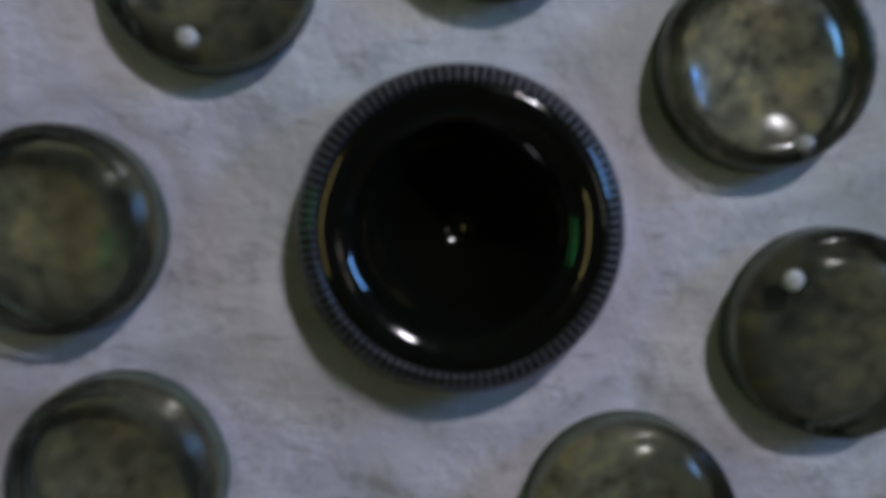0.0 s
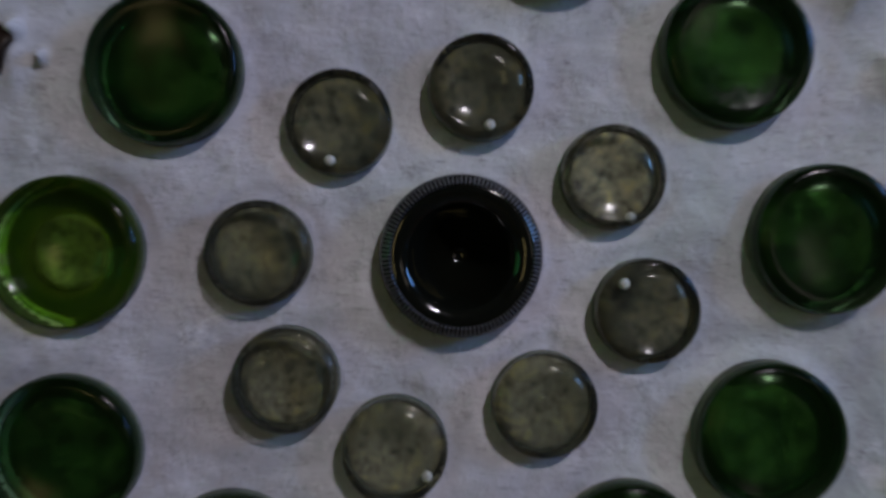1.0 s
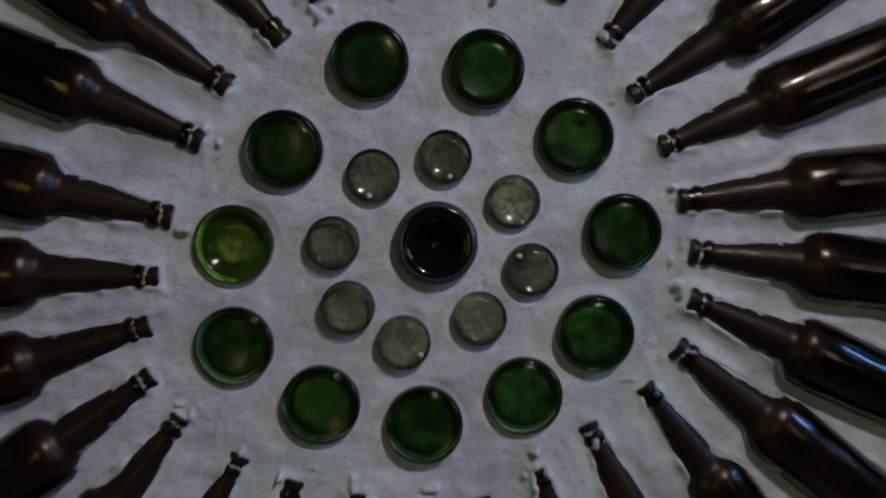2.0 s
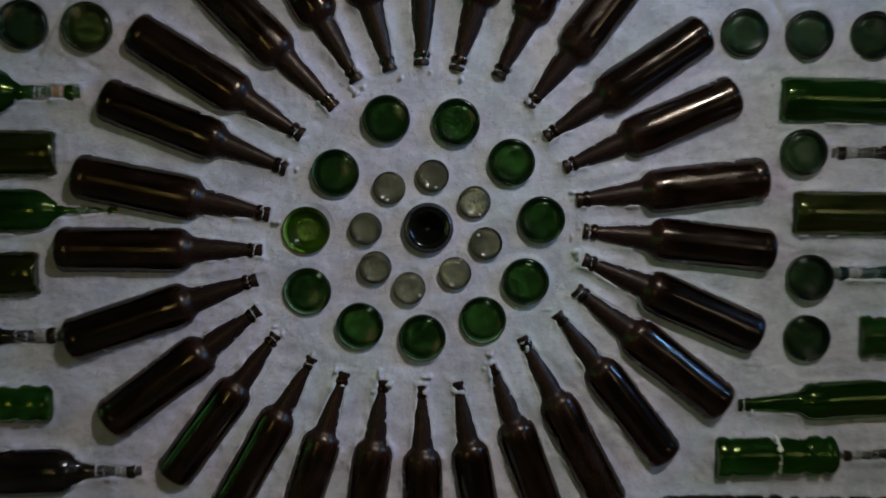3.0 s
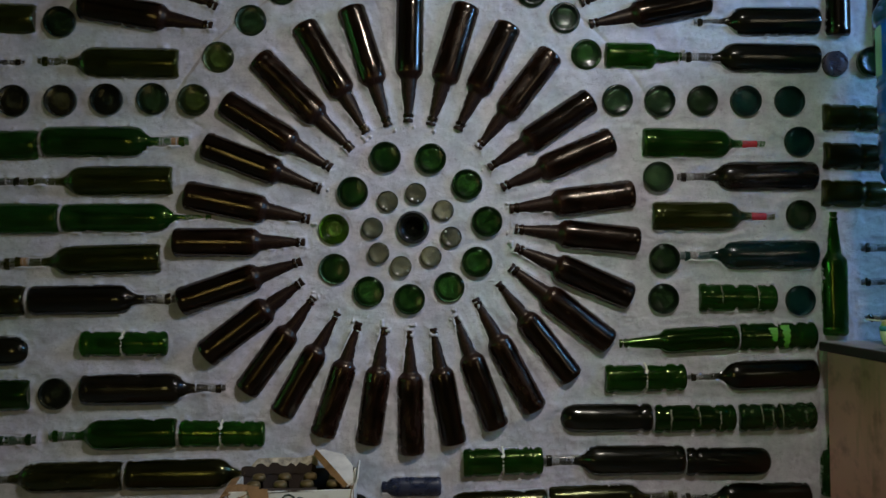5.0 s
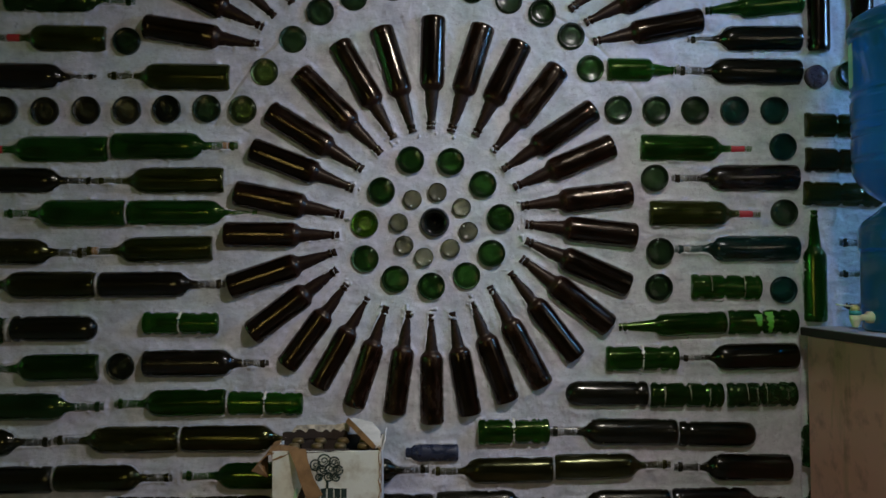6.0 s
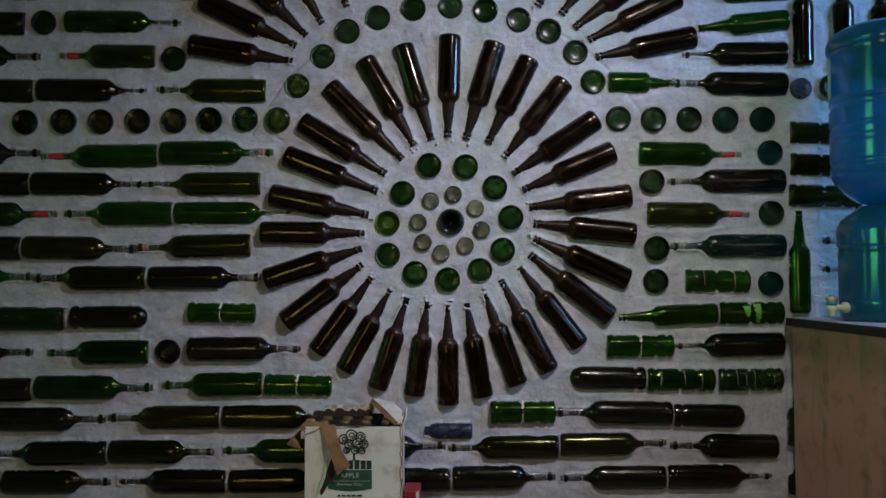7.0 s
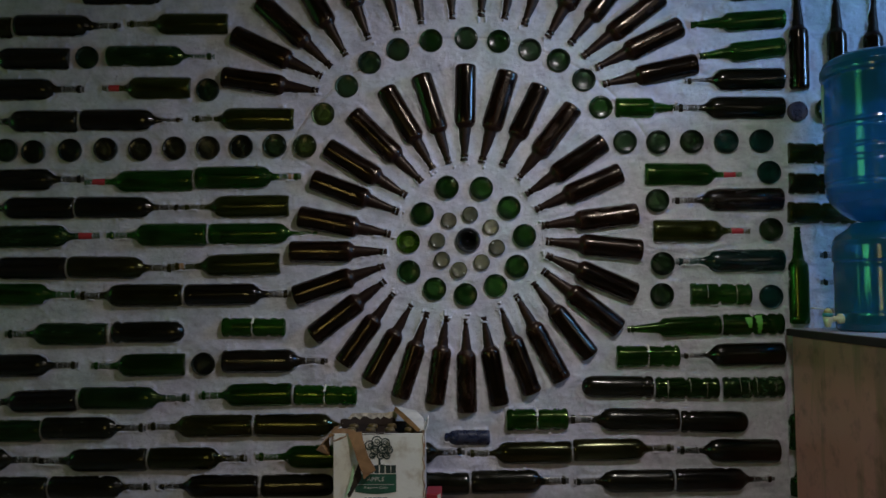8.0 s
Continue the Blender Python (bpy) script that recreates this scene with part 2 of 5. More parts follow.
FLOOR_TILE = plain_material("grey_floor", (0.38, 0.37, 0.35), 0.5, 0, 0.2, 6)

# ---- building helpers ----


def mesh_of(name, bm, mat, smooth=True):
    me = bpy.data.meshes.new(name)
    bm.normal_update()
    bm.to_mesh(me)
    bm.free()
    for m in mat if isinstance(mat, (list, tuple)) else (mat,):
        me.materials.append(m)
    if smooth:
        me.polygons.foreach_set("use_smooth", [True] * len(me.polygons))
    return me


def part(name, bm, mat, parent, label="", smooth=False):
    ob = new(name, mesh_of(name, bm, mat, smooth))
    ob.parent = parent
    return tagged(ob, label)


def box_bm(x0, x1, y0, y1, z0, z1, bevel=0.0):
    bm = bmesh.new()
    bmesh.ops.create_cube(bm, size=1.0)
    for v in bm.verts:
        v.co = Vector(((x0 + x1) / 2 + v.co.x * (x1 - x0), (y0 + y1) / 2 + v.co.y * (y1 - y0), (z0 + z1) / 2 + v.co.z * (z1 - z0)))
    if bevel:
        bmesh.ops.bevel(bm, geom=bm.edges[:], offset=bevel, segments=2, affect="EDGES", profile=0.5)
    return bm


def lathe(profile, segments, axis="X"):
    """A closed surface of revolution: rows of (along, radius) from one pole to the other."""
    bm = bmesh.new()
    rings = []
    for s, r in profile:
        if r < 1e-6:
            rings.append([(s, 0.0, 0.0)])
        else:
            rings.append([(s, r * math.cos(2 * math.pi * k / segments), r * math.sin(2 * math.pi * k / segments)) for k in range(segments)])

    def turned(c):
        s, a, b = c
        return (s, a, b) if axis == "X" else (a, s, b) if axis == "Y" else (a, b, s)

    verts = [[bm.verts.new(turned(c)) for c in ring] for ring in rings]
    for one, two in zip(verts, verts[1:]):
        for k in range(segments):
            j = (k + 1) % segments
            if len(one) == 1 and len(two) == 1:
                continue
            if len(one) == 1:
                bm.faces.new((one[0], two[k], two[j]))
            elif len(two) == 1:
                bm.faces.new((one[k], two[0], one[j]))
            else:
                bm.faces.new((one[k], two[k], two[j], one[j]))
    bmesh.ops.recalc_face_normals(bm, faces=bm.faces[:])
    return bm


def braced(profile, gap):
    """Adds rings close to the ends of long straight runs, so that they shade flat."""
    rows = [profile[0]]
    for (s0, r0), (s1, r1) in zip(profile, profile[1:]):
        run = math.hypot(s1 - s0, r1 - r0)
        if run > 3 * gap and abs(s1 - s0) > abs(r1 - r0):
            for u in (gap / run, 1 - gap / run):
                rows.append((s0 + (s1 - s0) * u, r0 + (r1 - r0) * u))
        rows.append((s1, r1))
    return rows


def hollow(outer, thick_s, thick_r):
    """Outer wall from the base's middle to the lip, then back down the inside."""
    inner = [(s + (thick_s if s < 0.2 else 0.0), r - thick_r) for s, r in outer[1:-1] if r - thick_r > 0.02]
    return outer[:-1] + inner[::-1] + [(outer[0][0] + thick_s, 0.0)]


WINE = [(0.008, 0.0), (0.007, 0.25), (0.005, 0.55), (0.004, 0.72), (0.0, 0.80), (0.005, 0.90), (0.018, 0.965), (0.04, 0.992), (0.060, 1.0), (0.066, 0.98), (0.076, 0.98), (0.082, 1.0), (0.30, 1.0), (0.58, 1.0), (0.615, 0.985),
        (0.65, 0.92), (0.68, 0.78), (0.705, 0.58), (0.73, 0.455), (0.76, 0.415), (0.93, 0.385), (0.972, 0.385), (1.0, 0.385), (1.0, 0.0)]
BEER = [(0.006, 0.0), (0.005, 0.40), (0.003, 0.70), (0.0, 0.80), (0.006, 0.90), (0.02, 0.965), (0.045, 1.0), (0.058, 1.0), (0.064, 0.97), (0.078, 0.97), (0.086, 0.99), (0.30, 0.985), (0.53, 1.0), (0.565, 0.985),
        (0.60, 0.96), (0.622, 0.89), (0.638, 0.79), (0.652, 0.67), (0.668, 0.59), (0.75, 0.52), (0.85, 0.42), (0.925, 0.33), (0.96, 0.32), (1.0, 0.32), (1.0, 0.0)]
STUB = [(0.008, 0.0), (0.006, 0.5), (0.003, 0.80), (0.006, 0.90), (0.025, 0.98), (0.05, 1.0), (0.095, 1.0), (0.11, 0.90), (0.135, 0.90), (0.16, 0.97), (0.44, 0.965), (0.46, 0.90), (0.472, 0.78), (0.498, 0.78), (0.51, 0.90), (0.53, 0.95), (0.69, 0.95), (0.715, 0.85), (0.745, 0.85), (0.765, 0.97), (0.85, 0.985), (0.875, 0.89), (0.905, 0.89), (0.92, 0.97), (0.96, 0.96), (0.985, 0.85), (0.995, 0.65), (1.0, 0.35), (1.0, 0.0)]
ROUND = STUB[:10] + [(0.30, 0.985), (0.60, 1.0), (0.80, 0.995), (0.86, 0.97), (0.91, 0.90), (0.95, 0.76), (0.98, 0.55), (0.995, 0.35), (1.0, 0.28), (1.0, 0.0)]
SMALL = [(0.01, 0.0), (0.006, 0.5), (0.0, 0.80), (0.02, 0.95), (0.07, 1.0), (0.45, 0.985), (0.76, 1.0), (0.84, 0.90), (0.89, 0.72), (0.92, 0.60), (0.93, 0.66), (1.0, 0.66), (1.0, 0.0)]
WINE_LIP = [(0.930, 0.36), (0.932, 0.43), (0.945, 0.445), (0.968, 0.44), (0.970, 0.36)]
BEER_LIP = [(0.927, 0.30), (0.931, 0.385), (0.943, 0.40), (0.955, 0.385), (0.960, 0.33), (0.975, 0.33), (0.980, 0.375), (0.996, 0.375), (1.001, 0.33)]
SEEN = {}


def bottle_mesh(kind, profile, glass):
    key = (kind, glass)
    if key not in SEEN:
        SEEN[key] = mesh_of(kind, lathe(hollow(braced(profile[:-1], 0.008) + profile[-1:], 0.012, 0.09), 32), (WINE_GLASS if kind == "wine_bottle" else GLASS)[glass])
    return SEEN[key]


SOCKETS = []  # (x, z, dx, dz, length, radius, axis depth, profile): lying bottles
HOLES = []    # (x, z, radius): bases
TINT = {"green": "green", "bright": "bright green", "forest": "dark green", "teal": "teal-green", "olive": "olive-green", "olive_dark": "dark olive", "brown": "dark brown",
        "brown_black": "near-black brown", "black": "near-black", "glow": "bright yellow-green", "clear": "dusty clear", "grey": "smoky grey", "blue": "dull blue"}


def edge_smear_bm(seed, profile, sink, rough):
    """Whitewash brushed over the glass where it dips into the wall, with a ragged edge. sink: how deep the axis lies, in radii."""
    rng = random.Random(seed)
    ring = [(a, b) for a, b in profile if b > 0.25]
    along, round_ = [a for a, _ in ring], [b for _, b in ring]
    bm = bmesh.new()
    for side in (-1, 1):
        rows, slow, spike = [], 0.0, 0.0
        for k in range(171):
            s = 0.004 + 0.992 * k / 170
            r = max(float(np.interp(s, along, round_)), 0.30)
            slow = 0.90 * slow + rng.uniform(-0.06, 0.06)
            spike = 0.62 * spike + (rng.uniform(0.05, 0.30) if rng.random() < 0.06 else 0.0)
            climb = min(max(0.04, 0.10 + rough * (slow + spike)) / max(r, 0.6), 0.8)
            line = math.acos(min(max(-sink / r, -0.95), 0.95))
            # angles are counted from the back of the bottle
            pts = []
            for a, lift in ((line - 0.30, 1.02), (line + 0.4 * climb, 1.022), (line + climb, 1.003)):
                pts.append(bm.verts.new((s, r * lift * math.cos(a), side * r * lift * math.sin(a))))
            rows.append(pts)
        for a, b in zip(rows, rows[1:]):
            for q in (0, 1):
                bm.faces.new((a[q], a[q + 1], b[q + 1], b[q]))
    return bm


def edge_smear(parent, kind, profile, depth, radius, spin):
    pick = len(SOCKETS) % 7
    key = (kind, "edge", depth, pick)
    if key not in SEEN:
        SEEN[key] = mesh_of("plaster_edge", edge_smear_bm(pick * 31 + len(kind), profile, depth / radius, 1.0 if kind == "beer_bottle" else 0.6), WHITEWASH)
    ob = new("plaster_edge", SEEN[key])
    ob.parent = parent
    ob.matrix_local = Matrix.Rotation(-spin, 4, "X")
    tagged(ob, "ragged whitewash along the edge of the glass", kind="stuff")


def laid(name, kind, profile, x0, z0, x1, z1, length, radius, depth, glass, label, category, group):
    """Lays a bottle in the wall: base at (x0, z0), neck towards (x1, z1)."""
    d = Vector((x1 - x0, 0, z1 - z0)).normalized()
    ob = new(name, bottle_mesh(kind, profile, glass))
    turn = Matrix((( d.x, 0, -d.z), (0, 1, 0), (d.z, 0, d.x))).to_4x4()
    angle = random.uniform(0, 6.28)
    spin = Matrix.Rotation(angle, 4, "X")
    if kind in ("cut_bottle", "round_bottle"):
        ob["spin"] = angle
    edge_smear(ob, kind, profile, depth, radius, angle)
    ob.matrix_world = Matrix.Translation((x0, depth, z0)) @ turn @ Matrix.Diagonal((length, radius, radius, 1)) @ spin
    SOCKETS.append((x0, z0, d.x, d.z, length, radius, depth, profile))
    return tagged(ob, label, category, group)


def lip(parent, kind, profile, glass):
    key = (kind, "lip", glass)
    if key not in SEEN:
        SEEN[key] = mesh_of("lip", lathe(profile + [(profile[-1][0], 0.29), (profile[0][0], 0.29), profile[0]], 24), GLASS[glass])
    ob = new("lip", SEEN[key])
    ob.parent = parent


def sleeve(parent, name, s0, s1, r, mat, label, taper=1.0):
    prof = [(s0, r * 0.9), (s0, r), ((s0 + s1) / 2, r * (1 + taper) / 2), (s1, r * taper), (s1, r * 0.9 * taper)]
    key = (name, s0, s1, r, mat.name)
    if key not in SEEN:
        SEEN[key] = mesh_of(name, lathe(prof, 20), mat)
    ob = new(name, SEEN[key])
    ob.parent = parent
    return tagged(ob, label)


def crumb_bm(key, s0, s1, r0, r1, count):
    """Broken rings of whitewash stuck round a neck."""
    rng = random.Random(key)
    bm = bmesh.new()
    for k in range(count):
        s = rng.uniform(s0, s1)
        rows = []
        drift = 0.0
        for q in range(31):
            a = 2 * math.pi * q / 30
            drift = 0.7 * drift + rng.uniform(-0.004, 0.004)
            wide = rng.choice((0.0003, 0.0005, 0.0010, 0.0025, 0.0045))
            u = min(max((s + drift - s0) / (s1 - s0), 0.0), 1.0)
            r = r0 + (r1 - r0) * u
            rows.append([bm.verts.new((s + drift + o, rr * math.cos(a), rr * math.sin(a))) for o, rr in ((-wide, r), (0.0, r * (1.02 + wide * 8)), (wide, r))])
        for a, b in zip(rows, rows[1:]):
            bm.faces.new((a[0], a[1], b[1], b[0]))
            bm.faces.new((a[1], a[2], b[2], b[1]))
    return bm


def crumbs(parent, kind, pick, s0, s1, r0, r1, count):
    key = (kind, "crumbs", pick)
    if key not in SEEN:
        SEEN[key] = mesh_of("whitewash_smear", crumb_bm(pick * 7 + len(kind), s0, s1, r0, r1, count), CHALK)
    ob = new("whitewash_smear", SEEN[key])
    ob.parent = parent
    tagged(ob, "white crumbs stuck on the neck", kind="stuff")


def wine(x0, z0, x1, z1, glass, foil="", bare=1.0):
    length = math.hypot(x1 - x0, z1 - z0) / 0.725
    radius = 0.0362 + random.uniform(-0.001, 0.001)
    text = f"{TINT[glass]} glass wine bottle lying half sunk in white plaster"
    if foil:
        text = f"{TINT[glass]} wine bottle with {'red foil' if foil == 'red' else foil + ' label'} on its neck, in plaster"
    ob = laid("wine_bottle", "wine_bottle", WINE, x0, z0, x1, z1, length, radius, 0.0100 if bare == 1.0 else 0.0125, glass, text, "bottle", "bottles laid in rows in the wall")
    if foil != "red":
        lip(ob, "wine", WINE_LIP, glass)
    else:
        crumbs(ob, "foil", 0, 0.935, 0.995, 0.41, 0.39, 4)
    if foil != "red":
        crumbs(ob, "wine", int(abs(x0) * 977) % 5, 0.78, 0.99, 0.415, 0.40, 7)
    if foil:
        a, b = (0.81, 0.93) if foil == "red" else (0.88, 0.97)
        sleeve(ob, "foil_capsule" if foil == "red" else "neck_label", a, b, 0.415, FOIL[foil], "red foil capsule" if foil == "red" else f"torn {foil} paper neck label", 0.95)
    return ob


def beer(x0, z0, x1, z1, glass, wheel=0):
    length = math.hypot(x1 - x0, z1 - z0)
    low = wheel == 1 and z0 < 0.93  # the lower bottles of the wheel are sunk deeper
    radius = (0.0312 if low or not wheel else 0.0340) + random.uniform(-0.0008, 0.0008)
    ring = {0: "beer bottles apart from the wheels", 1: "beer bottles of the wheel", 2: "beer bottles of the outer ring"}[wheel]
    text = {0: f"{TINT[glass]} glass beer bottle half sunk in white plaster", 1: "dark brown beer bottle pointing its neck at the wheel's centre", 2: "dark brown beer bottle pointing its neck at the arch of bases"}[wheel]
    ob = laid("beer_bottle", "beer_bottle", BEER, x0, z0, x1, z1, length, radius, 0.0055 if low else 0.004 if wheel else 0.003, glass, text, "bottle", ring)
    lip(ob, "beer", BEER_LIP, glass)
    if int(abs(x0 * 7 + z0) * 977) % 3:
        crumbs(ob, "beer", int(abs(x0 + z0) * 977) % 6, 0.955, 0.998, 0.375, 0.375, 1)
    return ob


def ragged(parent, name, s, half, a0, a1, mat, label):
    """A thin smear that runs round the side of a bottle that faces the room."""
    bm = bmesh.new()
    rows = []
    rng = random.Random(int(s * 1000) + int(half * 1e5))
    drift = 0.0
    for k in range(49):
        a = a0 + (a1 - a0) * k / 48
        drift = 0.75 * drift + rng.uniform(-0.005, 0.005)
        wide = half * rng.choice((0.08, 0.5, 0.8, 1.0, 1.5)) * (1.6 - 1.1 * k / 48)
        rows.append([bm.verts.new((q, r * math.cos(a), r * math.sin(a))) for q, r in ((s + drift - wide * rng.uniform(0.5, 1.2), 1.004), (s + drift, 1.03), (s + drift + wide, 1.004))])
    for a, b in zip(rows, rows[1:]):
        bm.faces.new((a[0], a[1], b[1], b[0]))
        bm.faces.new((a[1], a[2], b[2], b[1]))
    part(name, bm, mat, parent, label, True)


def stub(x0, z0, x1, z1, glass, tape=0.0, rings=0, torn=False, rounded=False, radius=0.0348):
    length = math.hypot(x1 - x0, z1 - z0)
    ob = laid("cut_bottle", "round_bottle" if rounded else "cut_bottle", ROUND if rounded else STUB, x0, z0, x1, z1, length, radius, 0.009, glass,
              f"{TINT[glass]} glass bottle body lying in plaster, neck buried", "bottle", "cut bottles laid in the wall")
    if tape or torn or rings:
        ob.matrix_world = ob.matrix_world @ Matrix.Rotation(-ob["spin"], 4, "X")
        ob.children[0].matrix_local = Matrix.Identity(4)
    if tape:
        ragged(ob, "cement_band", tape, 0.014, 1.75, 4.55, TAPE, "cream cement drip between two halves")
    for k in range(rings):
        s = (k + 1) / (rings + 1)
        ragged(ob, "cement_ring", s + 0.07 * math.sin(9 * s + x0 * 50), 0.008, 1.75 + 0.9 * abs(math.sin(7 * s + z0 * 30)), 4.55 - 1.1 * abs(math.cos(5 * s + x0 * 41)), DULL_CEMENT, "thin cement smear")
    if torn:
        for s0, s1, a0, a1 in ((0.34, 0.46, 2.5, 3.4), (0.50, 0.62, 2.3, 4.0)):
            scrap = bmesh.new()
            rows = []
            for k in range(13):
                a = a0 + (a1 - a0) * k / 12
                edge = 0.018 * math.sin(k * 2.3 + s0 * 40)
                rows.append([scrap.verts.new((s, 1.02 * math.cos(a), 1.02 * math.sin(a))) for s in (s0 + edge + 0.004 * k, s1 + edge * 0.6 - 0.002 * k)])
            for a, b in zip(rows, rows[1:]):
                scrap.faces.new((a[0], a[1], b[1], b[0]))
            part("label_scrap", scrap, LEAF_LABEL, ob, "light green paper scrap", True)
    del ob["spin"]
    return ob


def small_blue(x0, z0, x1, z1):
    length = math.hypot(x1 - x0, z1 - z0)
    return laid("small_bottle", "small_bottle", SMALL, x0, z0, x1, z1, length, 0.0235, 0.006, "blue", "small dull blue glass bottle lying in the plaster", "bottle", "")


def base_profile(d, glass):
    r = d / 2
    if glass == "centre":
        return [(0.030, 0.0), (0.0275, 0.12 * r), (0.0235, 0.28 * r), (0.017, 0.44 * r), (0.0085, 0.56 * r), (0.0030, 0.63 * r), (0.0012, 0.69 * r), (0.0004, 0.75 * r), (0.0, 0.81 * r), (0.0008, 0.88 * r), (0.0030, 0.95 * r),
                (0.006, 0.99 * r), (0.010, r), (0.05, r), (0.085, 0.98 * r), (0.083, 0.92 * r), (0.05, 0.92 * r), (0.038, 0.80 * r), (0.038, 0.5 * r), (0.038, 0.0)]
    punt = {"clear": 0.0045, "black": 0.005, "glow": 0.010}.get(glass, 0.0032)
    outer = [(punt, 0.0), (punt * 0.97, 0.3 * r), (punt * 0.75, 0.55 * r), (punt * 0.2, 0.76 * r), (0.0, 0.85 * r), (0.0003, 0.91 * r), (0.0014, 0.96 * r), (0.0038, 0.99 * r), (0.0075, r), (0.05, r), (0.085, 0.98 * r)]
    w, floor = (0.955, punt + 0.0016) if glass == "clear" else (0.92, punt + 0.005)
    inner = [(0.083, w * r), (0.05, w * r), (0.012, (w - 0.01) * r), (floor, (w - 0.09) * r), (floor, 0.5 * r), (floor, 0.0)]
    return outer + inner


def knurl_bm():
    bm = bmesh.new()
    for k in range(110):
        a = 2 * math.pi * k / 110
        bmesh.ops.create_cube(bm, size=1.0, matrix=Matrix.Rotation(-a, 4, "Y") @ Matrix.Translation((0.0338, 0.0010, 0)) @ Matrix.Rotation(radians(36), 4, "Z") @ Matrix.Diagonal((0.0042, 0.0016, 0.0010, 1)))
    return bm


KNURL = mesh_of("knurled_rim", knurl_bm(), BASE_GLASS["frosted"], False)


def base(x, z, d, glass, ring=0, ribbed=False):
    key = ("base", glass, d)
    if key not in SEEN:
        SEEN[key] = mesh_of("bottle_base", lathe(base_profile(d, glass), 48, "Y"), BASE_GLASS[glass])
    ob = new("bottle_base", SEEN[key])
    ob.matrix_world = Matrix.Translation((x, -0.0130 + random.uniform(-0.002, 0.002), z)) @ Matrix.Rotation(random.uniform(0, 6.28), 4, "Y")
    HOLES.append((x, z, d / 2, glass))
    ob.visible_shadow = False  # daylight reaches the fill behind the glass; an added dark sleeve throws the shade
    if glass == "clear":
        near, wide, fill = 0.0064, 0.95, PLUG
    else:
        # coloured bases: an added narrower disc makes the pale centre inside the dark ring
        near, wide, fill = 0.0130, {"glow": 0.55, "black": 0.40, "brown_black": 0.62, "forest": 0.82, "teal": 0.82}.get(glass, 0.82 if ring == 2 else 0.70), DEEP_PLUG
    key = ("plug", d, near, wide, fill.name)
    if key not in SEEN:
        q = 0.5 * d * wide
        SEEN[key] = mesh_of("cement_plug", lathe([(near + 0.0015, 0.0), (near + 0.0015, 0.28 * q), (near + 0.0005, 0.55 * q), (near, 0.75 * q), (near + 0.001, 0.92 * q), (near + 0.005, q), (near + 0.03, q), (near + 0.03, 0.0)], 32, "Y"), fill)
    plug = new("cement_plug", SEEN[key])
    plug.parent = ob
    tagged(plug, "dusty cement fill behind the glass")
    # added opaque sleeve: draws the dark edge and casts the base's shadow
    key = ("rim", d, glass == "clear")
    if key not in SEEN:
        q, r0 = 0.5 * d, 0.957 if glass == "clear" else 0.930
        SEEN[key] = mesh_of("dark_rim", lathe([(0.0050, r0 * q), (0.0046, 0.988 * q), (0.040, 0.988 * q), (0.040, r0 * q), (0.0050, r0 * q)], 40, "Y"), RIM_TINT if glass == "clear" else DEEP_SHADE)
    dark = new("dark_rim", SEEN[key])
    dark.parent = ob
    tagged(dark, "dark sleeve added in the glass edge to cast its shadow")
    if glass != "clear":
        # dark disc added for the shade deep inside the hollow base
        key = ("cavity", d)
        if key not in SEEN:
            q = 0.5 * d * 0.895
            SEEN[key] = mesh_of("dark_cavity", lathe([(0.0175, 0.0), (0.0170, 0.8 * q), (0.0165, q), (0.040, q), (0.040, 0.0)], 32, "Y"), DEEP_SHADE)
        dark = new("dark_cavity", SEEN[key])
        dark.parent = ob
        tagged(dark, "dark disc painting the shade deep behind the glass")
    # thin added ring paints the shaded, green-lit outline of the base
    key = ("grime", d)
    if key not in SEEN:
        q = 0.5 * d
        SEEN[key] = mesh_of("grime_ring", lathe([(0.0075, q * 0.999), (0.0074, q * 1.002), (0.0080, q * 1.004), (0.0170, q * 1.004), (0.0170, q * 0.985), (0.0112, q * 0.985), (0.0100, q * 1.0003), (0.0075, q * 0.999)], 40, "Y"), RIM_TINT)
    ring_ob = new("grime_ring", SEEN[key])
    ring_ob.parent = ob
    tagged(ring_ob, "dark greenish line painted where glass meets plaster")
    if ribbed:
        ribs = new("knurled_rim", KNURL)
        ribs.parent = ob
        ribs.scale = (d / 0.0752, 1.0, d / 0.0752)
        tagged(ribs, "ring of small glass ribs")
    group = {0: "", 1: "clear bases round the centre", 2: "green bases round the centre", 3: "bases of the arch", 4: "row of bases across the wall"}[ring]
    return tagged(ob, f"round base of a {TINT[glass]} glass bottle facing out of plaster", "bottle base", group)


# ---- the bottles of the wall ----
# rows to the side of the window of bottle bases, from the top down
wine(-1.533, 2.028, -1.761, 2.032, "black")
wine(-1.174, 2.019, -0.922, 2.015, "black")
wine(-1.39, 1.917, -1.617, 1.92, "olive_dark")
wine(-1.383, 1.924, -1.146, 1.92, "black")
wine(-0.725, 1.919, -0.952, 1.923, "olive")
wine(-1.212, 1.818, -1.44, 1.821, "black")
wine(-1.098, 1.825, -0.859, 1.822, "forest", bare=0.8)
wine(-1.49, 1.725, -1.256, 1.724, "black")
wine(-0.839, 1.722, -1.036, 1.725, "olive", foil="red")
wine(-1.183, 1.624, -1.398, 1.627, "black")
wine(-1.173, 1.628, -0.947, 1.625, "brown_black")
wine(-0.523, 1.623, -0.749, 1.626, "olive")
wine(-1.48, 1.445, -1.25, 1.447, "black")
wine(-0.83, 1.439, -1.07, 1.438, "green", foil="red")
wine(-0.821, 1.446, -0.59, 1.447, "green", foil="tan")
wine(-1.189, 1.359, -1.412, 1.361, "black")
wine(-1.184, 1.361, -0.952, 1.358, "black")
